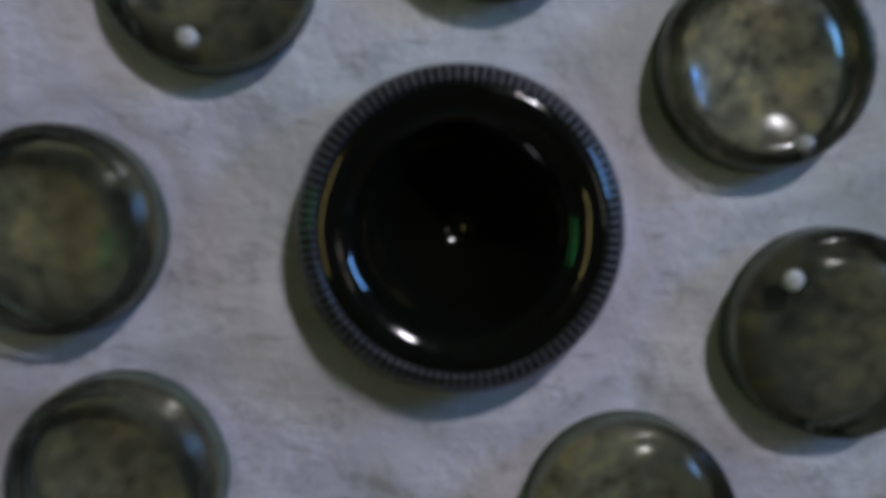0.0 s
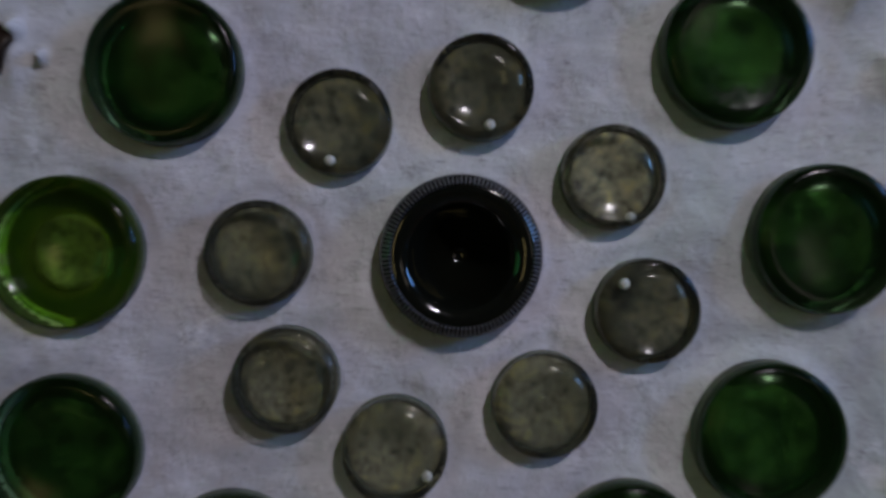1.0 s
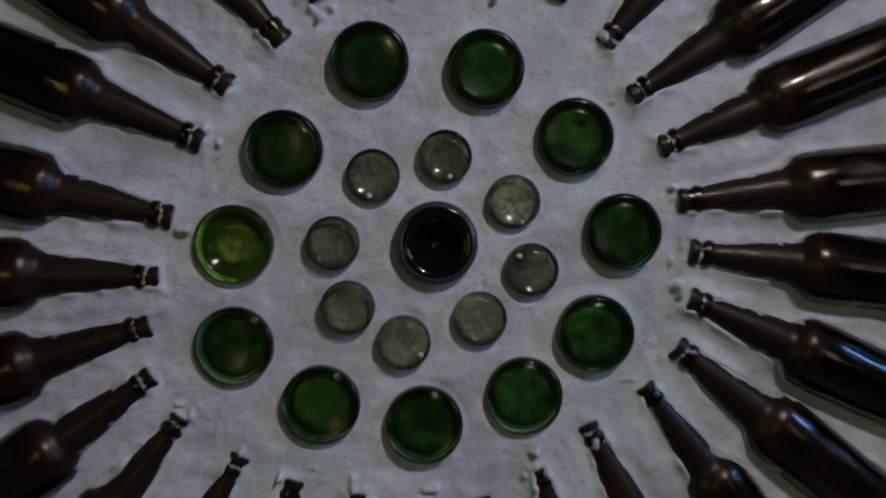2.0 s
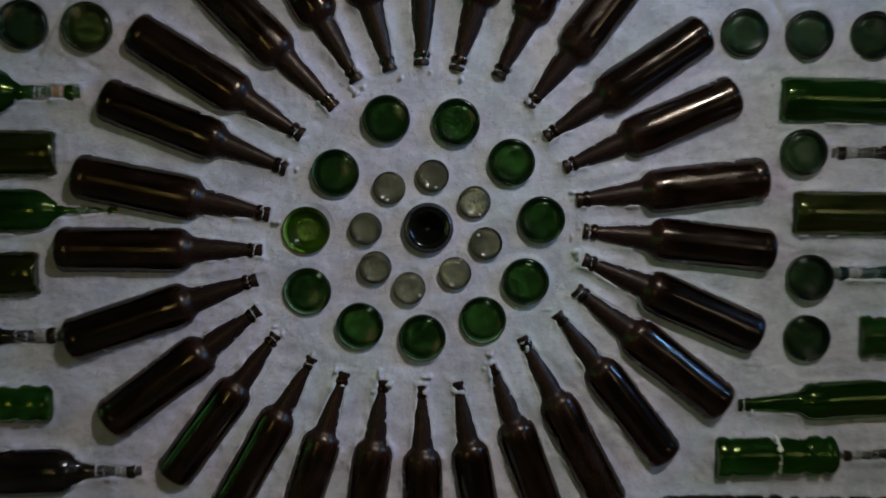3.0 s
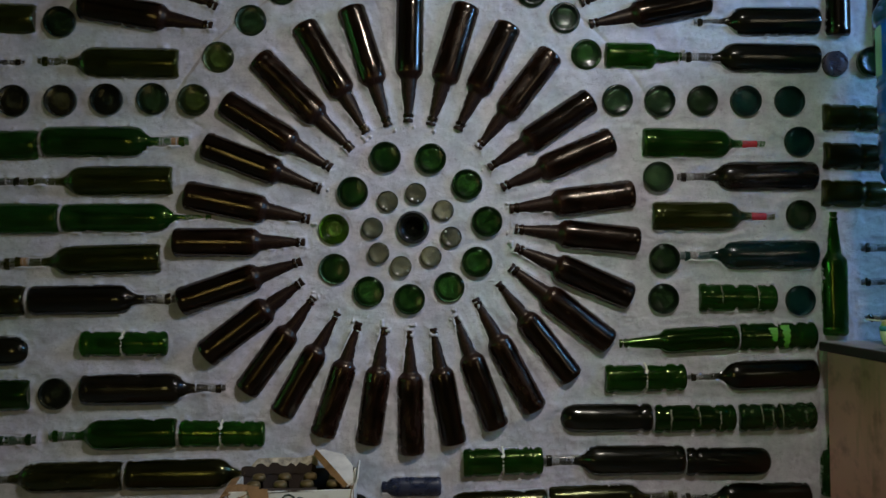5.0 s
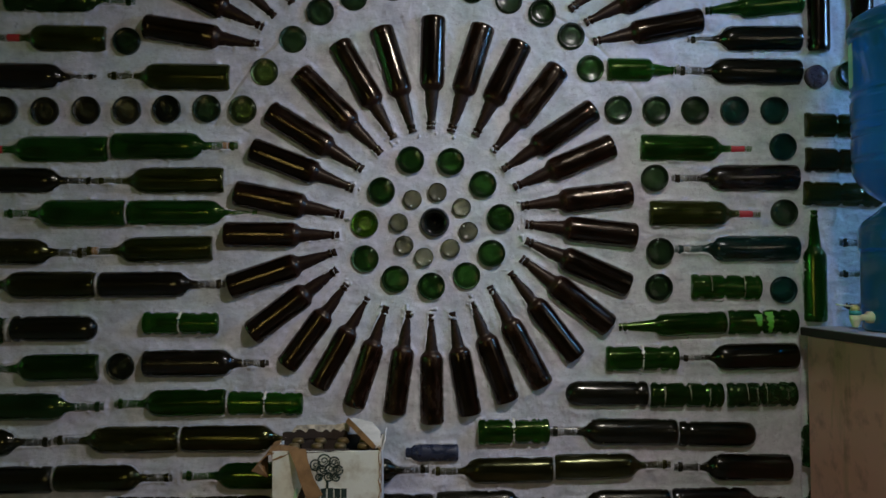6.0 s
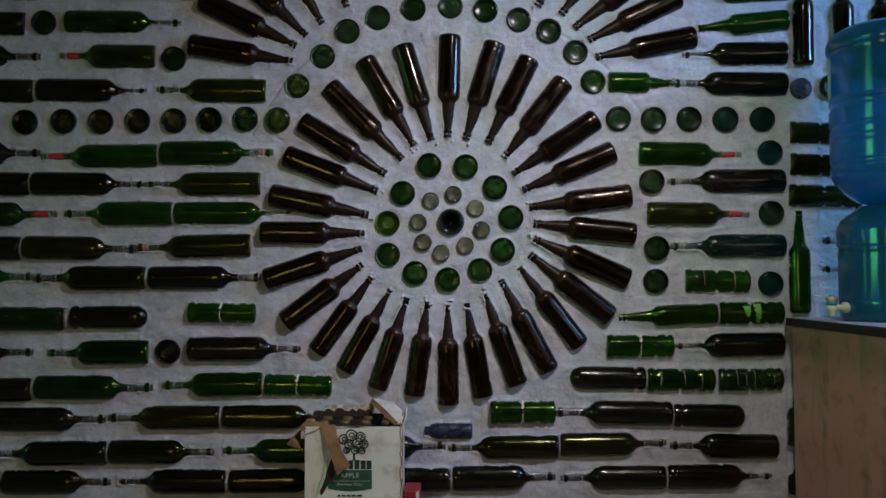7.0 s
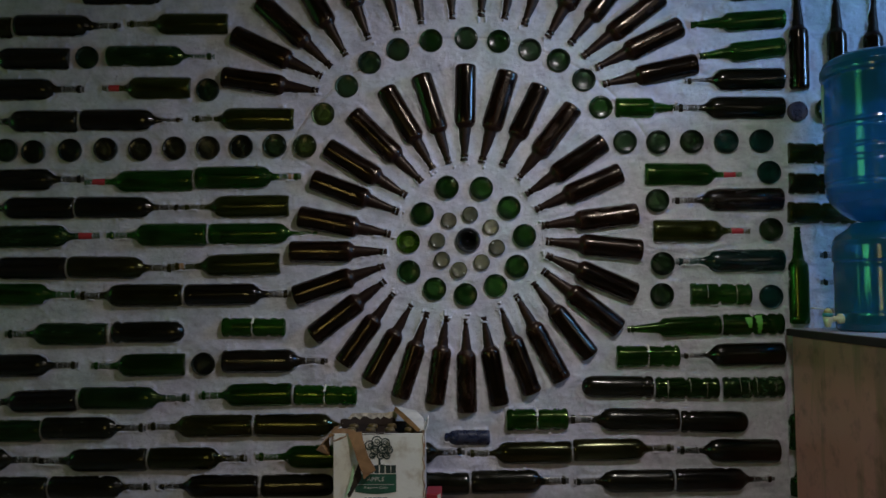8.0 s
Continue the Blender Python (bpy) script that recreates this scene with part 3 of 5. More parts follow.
wine(-0.537, 1.359, -0.774, 1.358, "olive")
wine(-1.445, 1.273, -1.204, 1.274, "forest", foil="red")
wine(-0.786, 1.275, -1.007, 1.275, "green")
wine(-0.78, 1.276, -0.535, 1.276, "green", bare=0.72)
wine(-1.211, 1.177, -1.434, 1.179, "brown_black")
wine(-1.204, 1.18, -0.972, 1.176, "olive_dark")
wine(-0.564, 1.185, -0.802, 1.18, "olive", foil="tan")
wine(-1.489, 1.1, -1.261, 1.098, "green")
wine(-0.86, 1.093, -1.09, 1.093, "olive_dark")
wine(-0.849, 1.093, -0.62, 1.094, "brown_black", foil="cream")
wine(-1.088, 0.978, -1.31, 0.98, "forest")
wine(-1.506, 0.982, -1.72, 0.983, "black")
wine(-1.483, 0.886, -1.257, 0.886, "black")
wine(-0.847, 0.886, -1.053, 0.884, "green")
wine(-0.737, 0.894, -0.508, 0.894, "brown_black", foil="cream")
wine(-1.173, 0.782, -1.382, 0.778, "brown_black")
wine(-1.162, 0.788, -0.925, 0.787, "forest")
wine(-0.529, 0.796, -0.731, 0.794, "bright")
wine(-1.278, 0.692, -1.499, 0.692, "forest")
wine(-1.273, 0.699, -1.05, 0.699, "black")
wine(-0.647, 0.704, -0.873, 0.703, "olive_dark")
wine(-0.638, 0.705, -0.404, 0.704, "olive_dark")
wine(-1.607, 0.61, -1.37, 0.608, "black")
wine(-0.96, 0.606, -1.201, 0.604, "black")
wine(-0.953, 0.608, -0.742, 0.608, "olive_dark")
wine(-0.32, 0.611, -0.549, 0.612, "green")
wine(-1.255, 0.524, -1.469, 0.525, "black")
wine(-1.248, 0.525, -1.031, 0.526, "black")
wine(-0.629, 0.527, -0.846, 0.527, "brown_black")
wine(-0.617, 0.527, -0.395, 0.53, "black")
# rows on the other side of the wheel
wine(0.955, 1.728, 0.74, 1.726, "black", bare=0.84)
wine(0.952, 1.639, 0.717, 1.642, "black", foil="cream")
wine(0.531, 1.443, 0.742, 1.439, "green", foil="red")
wine(0.94, 1.364, 0.701, 1.363, "brown_black", foil="cream")
wine(0.552, 1.272, 0.761, 1.27, "olive", foil="red")
wine(0.938, 1.181, 0.705, 1.18, "teal", foil="cream")
wine(0.929, 0.905, 0.709, 0.902, "black", foil="cream")
wine(0.615, 0.713, 0.378, 0.716, "black", foil="cream")
wine(0.297, 0.621, 0.075, 0.619, "olive_dark")
wine(0.302, 0.626, 0.517, 0.63, "olive_dark")
wine(0.906, 0.621, 0.69, 0.624, "black")
wine(-0.32, 0.618, -0.1, 0.622, "black")
wine(1.352, 1.192, 1.129, 1.194, "black", foil="cream")
wine(1.349, 1.112, 1.127, 1.114, "black", foil="cream")
wine(1.362, 1.031, 1.134, 1.031, "black", foil="tan")
wine(-0.005, 0.531, -0.221, 0.532, "black")
wine(0.003, 0.534, 0.21, 0.538, "black")
wine(0.594, 0.537, 0.383, 0.536, "black")
wine(0.6, 0.538, 0.81, 0.54, "brown_black", foil="cream")
# stubs: bottles whose necks are buried, or halves laid end to end
stub(-1.066, 0.983, -0.851, 0.983, "black", rounded=True)
stub(-0.738, 0.996, -0.547, 0.994, "bright", tape=0.485, radius=0.0310)
stub(-0.521, 0.794, -0.333, 0.791, "bright", tape=0.485, radius=0.0330)
stub(0.656, 1.083, 0.838, 1.08, "green", rings=2)
stub(0.749, 0.991, 0.931, 0.993, "green", torn=True)
stub(0.435, 0.9, 0.623, 0.901, "bright", tape=0.485)
stub(0.541, 0.81, 0.331, 0.813, "black", rounded=True)
stub(0.546, 0.807, 0.736, 0.806, "green", rings=3)
stub(0.744, 0.806, 0.925, 0.808, "forest", rings=4)
stub(0.108, 0.716, 0.291, 0.718, "bright", tape=0.485)
stub(0.618, 0.709, 0.82, 0.705, "black", rounded=True)
stub(0.958, 1.501, 1.132, 1.497, "olive")
stub(0.957, 1.411, 1.137, 1.406, "olive_dark")
stub(0.951, 1.323, 1.158, 1.318, "olive")
# green beer bottles: base, tip
beer(0.961, 1.911, 0.68, 1.896, "green")
beer(0.958, 1.824, 0.705, 1.8, "green")
beer(0.447, 1.645, 0.626, 1.643, "bright")
beer(0.744, 0.991, 0.47, 0.98, "bright")
beer(0.978, 0.992, 0.979, 1.279, "green")
beer(0.956, 2.004, 0.71, 1.991, "forest")
# brown beer bottles standing on their bases high on the wall
beer(1.001, 1.693, 1.003, 1.986, "brown")
beer(1.114, 1.668, 1.119, 1.985, "brown")
beer(1.218, 1.653, 1.23, 1.976, "brown")
beer(0.964, 0.624, 0.967, 0.784, "forest")
beer(0.963, 0.491, 0.965, 0.575, "forest")
# the wheel of brown beer bottles round the centre
beer(-0.002, 1.782, -0.009, 1.489, "brown", wheel=1)
beer(0.127, 1.76, 0.042, 1.482, "brown", wheel=1)
beer(0.225, 1.715, 0.104, 1.472, "brown", wheel=1)
beer(0.323, 1.65, 0.15, 1.429, "brown", wheel=1)
beer(0.413, 1.542, 0.175, 1.384, "brown", wheel=1)
beer(0.461, 1.449, 0.203, 1.339, "brown", wheel=1)
beer(0.508, 1.324, 0.222, 1.291, "brown", wheel=1)
beer(0.519, 1.214, 0.233, 1.245, "brown", wheel=1)
beer(0.498, 1.085, 0.232, 1.202, "brown", wheel=1)
beer(0.447, 0.981, 0.221, 1.158, "brown", wheel=1)
beer(0.361, 0.903, 0.192, 1.122, "brown", wheel=1)
beer(0.275, 0.832, 0.14, 1.087, "brown", wheel=1)
beer(0.186, 0.793, 0.094, 1.048, "brown", wheel=1)
beer(0.089, 0.759, 0.043, 1.021, "brown", wheel=1)
beer(-0.008, 0.738, -0.01, 1.017, "brown", wheel=1)
beer(-0.105, 0.763, -0.067, 1.025, "brown", wheel=1)
beer(-0.208, 0.783, -0.124, 1.037, "brown", wheel=1)
beer(-0.299, 0.833, -0.171, 1.059, "brown", wheel=1)
beer(-0.378, 0.885, -0.224, 1.094, "brown", wheel=1)
beer(-0.467, 0.967, -0.249, 1.131, "brown", wheel=1)
beer(-0.523, 1.086, -0.251, 1.175, "brown", wheel=1)
beer(-0.536, 1.22, -0.243, 1.218, "brown", wheel=1)
beer(-0.51, 1.327, -0.232, 1.27, "brown", wheel=1)
beer(-0.469, 1.439, -0.207, 1.337, "brown", wheel=1)
beer(-0.424, 1.536, -0.184, 1.385, "brown", wheel=1)
beer(-0.347, 1.636, -0.137, 1.426, "brown", wheel=1)
beer(-0.247, 1.713, -0.103, 1.466, "brown", wheel=1)
beer(-0.138, 1.753, -0.055, 1.481, "brown", wheel=1)
# the outer ring of beer bottles
beer(-0.743, 1.756, -0.449, 1.708, "brown", wheel=2)
beer(-0.711, 1.886, -0.439, 1.752, "brown", wheel=2)
beer(-0.63, 1.99, -0.41, 1.781, "brown", wheel=2)
beer(-0.52, 2.085, -0.365, 1.815, "brown", wheel=2)
beer(-0.402, 2.154, -0.296, 1.863, "brown", wheel=2)
beer(-0.281, 2.187, -0.208, 1.891, "brown", wheel=2)
beer(-0.174, 2.212, -0.135, 1.909, "brown", wheel=2)
beer(-0.051, 2.228, -0.042, 1.924, "brown", wheel=2)
beer(0.061, 2.226, 0.047, 1.931, "brown", wheel=2)
beer(0.171, 2.215, 0.117, 1.921, "brown", wheel=2)
beer(0.278, 2.178, 0.177, 1.903, "brown", wheel=2)
beer(0.392, 2.115, 0.248, 1.864, "brown", wheel=2)
beer(0.49, 2.06, 0.315, 1.842, "brown", wheel=2)
beer(0.594, 1.986, 0.352, 1.803, "brown", wheel=2)
beer(0.651, 1.893, 0.392, 1.768, "brown", wheel=2)
beer(0.695, 1.776, 0.412, 1.718, "brown", wheel=2)
# bottle bases: the rings at the centre of the wheel
base(-0.057, 1.309, 0.0485, "clear", ring=1)
base(0.007, 1.327, 0.0485, "clear", ring=1)
base(0.069, 1.288, 0.0485, "clear", ring=1, ribbed=True)
base(0.086, 1.227, 0.0485, "clear", ring=1)
base(0.040, 1.183, 0.0485, "clear", ring=1)
base(-0.028, 1.161, 0.0485, "clear", ring=1)
base(-0.078, 1.192, 0.0485, "clear", ring=1, ribbed=True)
base(-0.092, 1.249, 0.0485, "clear", ring=1, ribbed=True)
base(-0.136, 1.331, 0.0700, "green", ring=2)
base(-0.061, 1.410, 0.0700, "green", ring=2)
base(0.042, 1.406, 0.0700, "green", ring=2)
base(0.124, 1.347, 0.0700, "green", ring=2)
base(0.169, 1.262, 0.0700, "green", ring=2)
base(0.145, 1.170, 0.0700, "green", ring=2)
base(0.081, 1.113, 0.0700, "green", ring=2)
base(-0.009, 1.087, 0.0700, "green", ring=2)
base(-0.101, 1.105, 0.0700, "green", ring=2)
base(-0.178, 1.157, 0.0700, "green", ring=2)
base(-0.179, 1.247, 0.0700, "glow", ring=2)
# the arch of bases over the wheel
base(-0.435, 1.636, 0.0715, "olive", ring=3)
base(-0.363, 1.721, 0.0715, "forest", ring=3)
base(-0.293, 1.793, 0.0715, "forest", ring=3)
base(-0.207, 1.832, 0.0715, "forest", ring=3)
base(-0.106, 1.858, 0.0715, "green", ring=3)
base(0.0, 1.864, 0.0715, "forest", ring=3)
base(0.099, 1.852, 0.0715, "green", ring=3)
base(0.193, 1.825, 0.0715, "forest", ring=3)
base(0.279, 1.792, 0.0715, "green", ring=3)
base(0.354, 1.731, 0.0715, "forest", ring=3)
base(0.403, 1.646, 0.0715, "green", ring=3)
# the row of bases across the wall, and single ones among the lying bottles
base(-1.511, 1.536, 0.0715, "black", ring=4)
base(-1.402, 1.537, 0.0715, "forest", ring=4)
base(-1.318, 1.532, 0.0715, "black", ring=4)
base(-1.206, 1.535, 0.0715, "black", ring=4)
base(-1.097, 1.537, 0.0715, "brown_black", ring=4)
base(-0.992, 1.536, 0.0715, "brown_black", ring=4)
base(-0.887, 1.538, 0.0715, "brown_black", ring=4)
base(-0.784, 1.538, 0.0715, "brown_black", ring=4)
base(-0.683, 1.541, 0.0715, "black", ring=4)
base(-0.582, 1.543, 0.0715, "forest", ring=4)
base(-0.49, 1.54, 0.0715, "olive", ring=4)
base(0.474, 1.541, 0.0715, "forest", ring=4)
base(0.573, 1.539, 0.0715, "forest", ring=4)
base(0.674, 1.54, 0.0715, "forest", ring=4)
base(0.777, 1.539, 0.0715, "teal", ring=4)
base(0.881, 1.539, 0.0715, "teal", ring=4)
base(-1.159, 1.821, 0.07, "forest")
base(-0.787, 1.716, 0.07, "forest")
base(-0.794, 0.887, 0.07, "black")
base(0.901, 1.444, 0.07, "teal")
base(0.567, 1.363, 0.07, "forest")
base(0.902, 1.273, 0.07, "forest")
base(0.578, 1.174, 0.07, "forest")
base(0.574, 1.082, 0.07, "forest")
base(0.896, 1.074, 0.07, "teal")
base(0.992, 1.627, 0.06, "grey")
base(1.08, 1.632, 0.07, "green")
small_blue(0.058, 0.665, -0.075, 0.666)
# the dark sparkling-wine base at the very middle, with its knurled rim
CENTRE = new("bottle_base", mesh_of("bottle_base", lathe(base_profile(0.0752, "centre"), 64, "Y"), BASE_GLASS["centre"]))
CENTRE.location = (0.0, -0.0140, 1.25)
tagged(CENTRE, "near-black bottle base with knurled rim at the wheel's centre", "bottle base")
HOLES.append((0.0, 1.25, 0.0752 / 2, "black"))
part("knurled_rim", knurl_bm(), BASE_GLASS["ribs"], CENTRE, "ring of small glass ribs")

# lumps on five clear bases, glint painted pale: base's middle, lump's place on it
DOT = mesh_of("moulded_dot", lathe([(-0.0011, 0.0), (-0.0010, 0.0010), (-0.0006, 0.0019), (0.0002, 0.0025), (0.0012, 0.0025), (0.0012, 0.0)], 16, "Y"), DOT_GLASS)
for bx, bz, ox, oz in ((-0.057, 1.309, -0.0031, -0.0178), (0.007, 1.327, 0.0042, -0.0178), (0.069, 1.288, 0.0073, -0.0187), (0.086, 1.227, -0.0123, 0.0125), (-0.028, 1.161, 0.0150, -0.0100)):
    for ob in [o for o in scene.objects if o.name.startswith("bottle_base") and math.hypot(o.location.x - bx, o.location.z - bz) < 0.001]:
        dot = new("moulded_dot", DOT)
        dot.parent = ob
        dot.matrix_parent_inverse = ob.matrix_basis.inverted()
        dot.location = (bx + ox, ob.location.y + 0.0006, bz + oz)
        tagged(dot, "moulded lump, pale to paint its glint")

# ---- the bottle wall ----


def smooth_noise(xs, zs, cell, seed):
    """Value noise on a grid of coordinates."""
    rng = np.random.RandomState(seed)
    u, v = (xs + 5.0) / cell, (zs + 5.0) / cell
    table = rng.rand(int(v.max()) + 3, int(u.max()) + 3) - 0.5
    i, j = np.floor(v).astype(int), np.floor(u).astype(int)
    fv, fu = v - i, u - j
    fv, fu = (fv * fv * (3 - 2 * fv))[:, None], (fu * fu * (3 - 2 * fu))[None, :]
    a, b = table[np.ix_(i, j)], table[np.ix_(i, j + 1)]
    c, d = table[np.ix_(i + 1, j)], table[np.ix_(i + 1, j + 1)]
    return (a * (1 - fu) + b * fu) * (1 - fv) + (c * (1 - fu) + d * fu) * fv


def lines(lo, hi, fine_lo, fine_hi, mid_lo, mid_hi):
    """Coordinates from coarse at the ends to fine in the middle."""
    return np.unique(np.round(np.concatenate([
        np.arange(lo, fine_lo, 0.05), np.arange(fine_lo, mid_lo, 0.0034), np.arange(mid_lo, mid_hi, 0.0022), np.arange(mid_hi, fine_hi, 0.0034), np.arange(fine_hi, hi, 0.05), [hi]]), 5))


WALL_X0, WALL_X1, WALL_TOP = -2.6, 2.4, 3.6


def wall_heights(xs, zs):
    X, Z = np.meshgrid(xs, zs)
    Y = 0.005 * smooth_noise(xs, zs, 0.22, 3) + 0.0025 * smooth_noise(xs, zs, 0.06, 4) + 0.0006 * smooth_noise(xs, zs, 0.015, 5) + 0.0004 * smooth_noise(xs, zs, 0.008, 6)
    # trowel drags
    Y += 0.0014 * smooth_noise(xs * 0.35, zs, 0.016, 7)
    # the raised edge left round the arch
    R = np.hypot(X, Z - 1.25)
    Y -= np.where(Z > 1.50, 0.004 / (1 + np.exp((R - 0.615) / 0.004)), 0.0) * np.clip((Z - 1.50) / 0.1, 0, 1)
    edge_x = 0.940 + 0.006 * smooth_noise(xs, zs, 0.12, 33)
    Y += np.where(Z < 0.975, 0.007 * np.exp(-(((X - edge_x) / 0.003) ** 2)), 0.0)
    Y += np.where(Z > 1.50, 0.0035 * np.exp(-(((R - 0.618 - 0.01 * smooth_noise(xs, zs, 0.1, 31)) / 0.0035) ** 2)), 0.0)
    plain = Y.copy()
    lumps = smooth_noise(xs, zs, 0.011, 21)
    cut = np.full_like(Y, -1.0)
    calm = np.ones_like(Y)
    for x, z, dx, dz, length, radius, depth, profile in SOCKETS:
        reach = 0.03
        ex, ez = x + dx * length, z + dz * length
        j0, j1 = np.searchsorted(xs, [min(x, ex) - radius - reach, max(x, ex) + radius + reach])
        i0, i1 = np.searchsorted(zs, [min(z, ez) - radius - reach, max(z, ez) + radius + reach])
        if j1 - j0 < 2 or i1 - i0 < 2:
            continue
        sub = np.s_[i0:i1, j0:j1]
        s = ((X[sub] - x) * dx + (Z[sub] - z) * dz) / length
        t = np.abs(-(X[sub] - x) * dz + (Z[sub] - z) * dx)
        if profile is BEER:
            splash = np.clip(lumps[sub] - 0.27, 0, 1) * 0.05 * ((s > 0.92) & (s < 1.06) & (t < 0.015))
            plain[sub] -= splash
            Y[sub] -= splash
        ring = [(a, b) for a, b in profile if b > 0.25][2:]
        r = radius * np.interp(s, [a for a, _ in ring], [b for _, b in ring])
        ahead = plain[sub] - depth
        half = np.sqrt(np.maximum(r * r - ahead * ahead, 0.0))
        half = np.where(ahead < -r, 0.0, half)
        ends = np.minimum(s, 1 - s) * length
        inside = np.where(half > 0.002, np.minimum(half - t, ends), -np.maximum(t, 0.004))
        inside = np.where(ends < 0, np.minimum(inside, ends), inside)
        cut[sub] = np.maximum(cut[sub], inside)
    for x, z, r, glass in HOLES:
        j0, j1 = np.searchsorted(xs, [x - r - 0.03, x + r + 0.03])
        i0, i1 = np.searchsorted(zs, [z - r - 0.03, z + r + 0.03])
        if j1 - j0 < 2 or i1 - i0 < 2:
            continue
        sub = np.s_[i0:i1, j0:j1]
        inside = r - np.hypot(X[sub] - x, Z[sub] - z)
        cut[sub] = np.maximum(cut[sub], inside * 2)
        calm[sub] = np.where(inside > -0.02, 0.25, calm[sub])
    # trowelled ridges and hollows between the bottles
    open_wall = np.clip((-cut - 0.004) / 0.012, 0, 1)
    Y += open_wall * (0.0050 * smooth_noise(xs * 0.40, zs, 0.055, 11) + 0.0009 * smooth_noise(xs * 0.7, zs, 0.018, 12) + 0.0004 * smooth_noise(xs, zs, 0.009, 13))
    # edges left by the trowel and the brush
    crease = np.abs(smooth_noise(xs * 0.40, zs, 0.030, 41)) + 0.7 * np.abs(smooth_noise(xs, zs * 0.6, 0.034, 42))
    Y += open_wall * 0.0032 * (np.minimum(crease, 0.22) - 0.11)
    Y += open_wall * 0.0008 * (np.minimum(np.abs(smooth_noise(xs * 0.6, zs, 0.013, 43)), 0.2) - 0.1)
    # thin ridges where one stroke of the trowel laps over the last
    quiet = np.clip((R - 0.24) / 0.06, 0.25, 1) * np.clip(0.75 + 0.6 * X, 0.25, 1.2)
    lap = smooth_noise(xs * 0.30, zs, 0.036, 51) + 0.45 * smooth_noise(xs, zs, 0.020, 52)
    Y -= open_wall * quiet * 0.0014 / (1 + np.exp(-(lap - 0.02) / 0.018))
    lap = smooth_noise(xs, zs * 0.5, 0.050, 53) + 0.5 * smooth_noise(xs, zs, 0.016, 54)
    Y -= open_wall * quiet * 0.0012 / (1 + np.exp(-(lap - 0.08) / 0.015))
    # single strokes of a trowel or a brush: along the rows, and between the spokes of the wheel
    rng = random.Random(12)
    for _ in range(420):
        x, z = rng.uniform(-1.35, 1.2), rng.uniform(0.5, 2.0)
        r = math.hypot(x, z - 1.25)
        turn = math.atan2(z - 1.25, x) + rng.gauss(0, 0.12) if 0.24 < r < 0.56 else rng.gauss(0.0, 0.45) if r > 0.56 else rng.uniform(0, 3.1)
        half, deep = rng.uniform(0.012, 0.045), rng.choice((-0.0016, -0.0011, 0.0014, 0.0022))
        if r < 0.24:
            half, deep = 0.6 * half, 0.5 * deep
        j0, j1 = np.searchsorted(xs, [x - half - 0.015, x + half + 0.015])
        i0, i1 = np.searchsorted(zs, [z - half - 0.015, z + half + 0.015])
        if j1 - j0 < 3 or i1 - i0 < 3:
            continue
        sub = np.s_[i0:i1, j0:j1]
        u = (X[sub] - x) * math.cos(turn) + (Z[sub] - z) * math.sin(turn)
        v = -(X[sub] - x) * math.sin(turn) + (Z[sub] - z) * math.cos(turn) + rng.uniform(-4, 4) * u * u
        body = np.clip(1.3 - np.abs(u / half) * 1.3, 0, 1)
        Y[sub] += open_wall[sub] * deep * body * np.where(v > 0, np.exp(-v / 0.0090), np.exp(v / 0.0022))
    # plaster wells up a little against the glass, and falls away behind it
    smear = 0.0012 + 0.015 * np.clip(smooth_noise(xs, zs, 0.024, 9) - 0.05, 0, 1) + 0.010 * np.clip(smooth_noise(xs, zs, 0.011, 10) - 0.04, 0, 1)
    Y -= smear * calm * np.where(cut < 0, np.exp(-np.abs(cut) / 0.005), np.exp(-np.abs(cut) / 0.003))
    Y += np.clip(cut - 0.0065, 0.0, 0.022) * 3.2
    return Y


def bottle_wall():
    xs = lines(WALL_X0, WALL_X1, -1.46, 1.30, -0.24, 0.24)
    zs = lines(0.0, WALL_TOP, 0.44, 2.06, 1.01, 1.49)
    Y = wall_heights(xs, zs)
    n, m = len(xs), len(zs)
    X, Z = np.meshgrid(xs, zs)
    front = np.stack([X, Y, Z], -1).reshape(-1, 3)
    corners = np.array([(WALL_X0, 0.16, 0), (WALL_X1, 0.16, 0), (WALL_X1, 0.16, WALL_TOP), (WALL_X0, 0.16, WALL_TOP)])
    k = np.arange(n * m).reshape(m, n)
    quads = np.stack([k[:-1, :-1], k[:-1, 1:], k[1:, 1:], k[1:, :-1]], -1).reshape(-1, 4).tolist()
    a, b, c, d = n * m, n * m + 1, n * m + 2, n * m + 3
    quads.append([b, a, d, c])
    quads.append([a, b] + k[0, ::-1].tolist())
    quads.append([c, d] + k[-1, :].tolist())
    quads.append([d, a] + k[:, 0].tolist())
    quads.append([b, c] + k[::-1, -1].tolist())
    me = bpy.data.meshes.new("wall_north")
    me.from_pydata(np.concatenate([front, corners]).tolist(), [], quads)
    me.materials.append(PLASTER)
    smooth = np.ones(len(quads), bool)
    smooth[-5:] = False
    me.polygons.foreach_set("use_smooth", smooth)
    ob = new("wall_north", me)
    return tagged(ob, "uneven whitewashed plaster wall with glass bottles set in it", "wall", kind="structure")


WALL = bottle_wall()


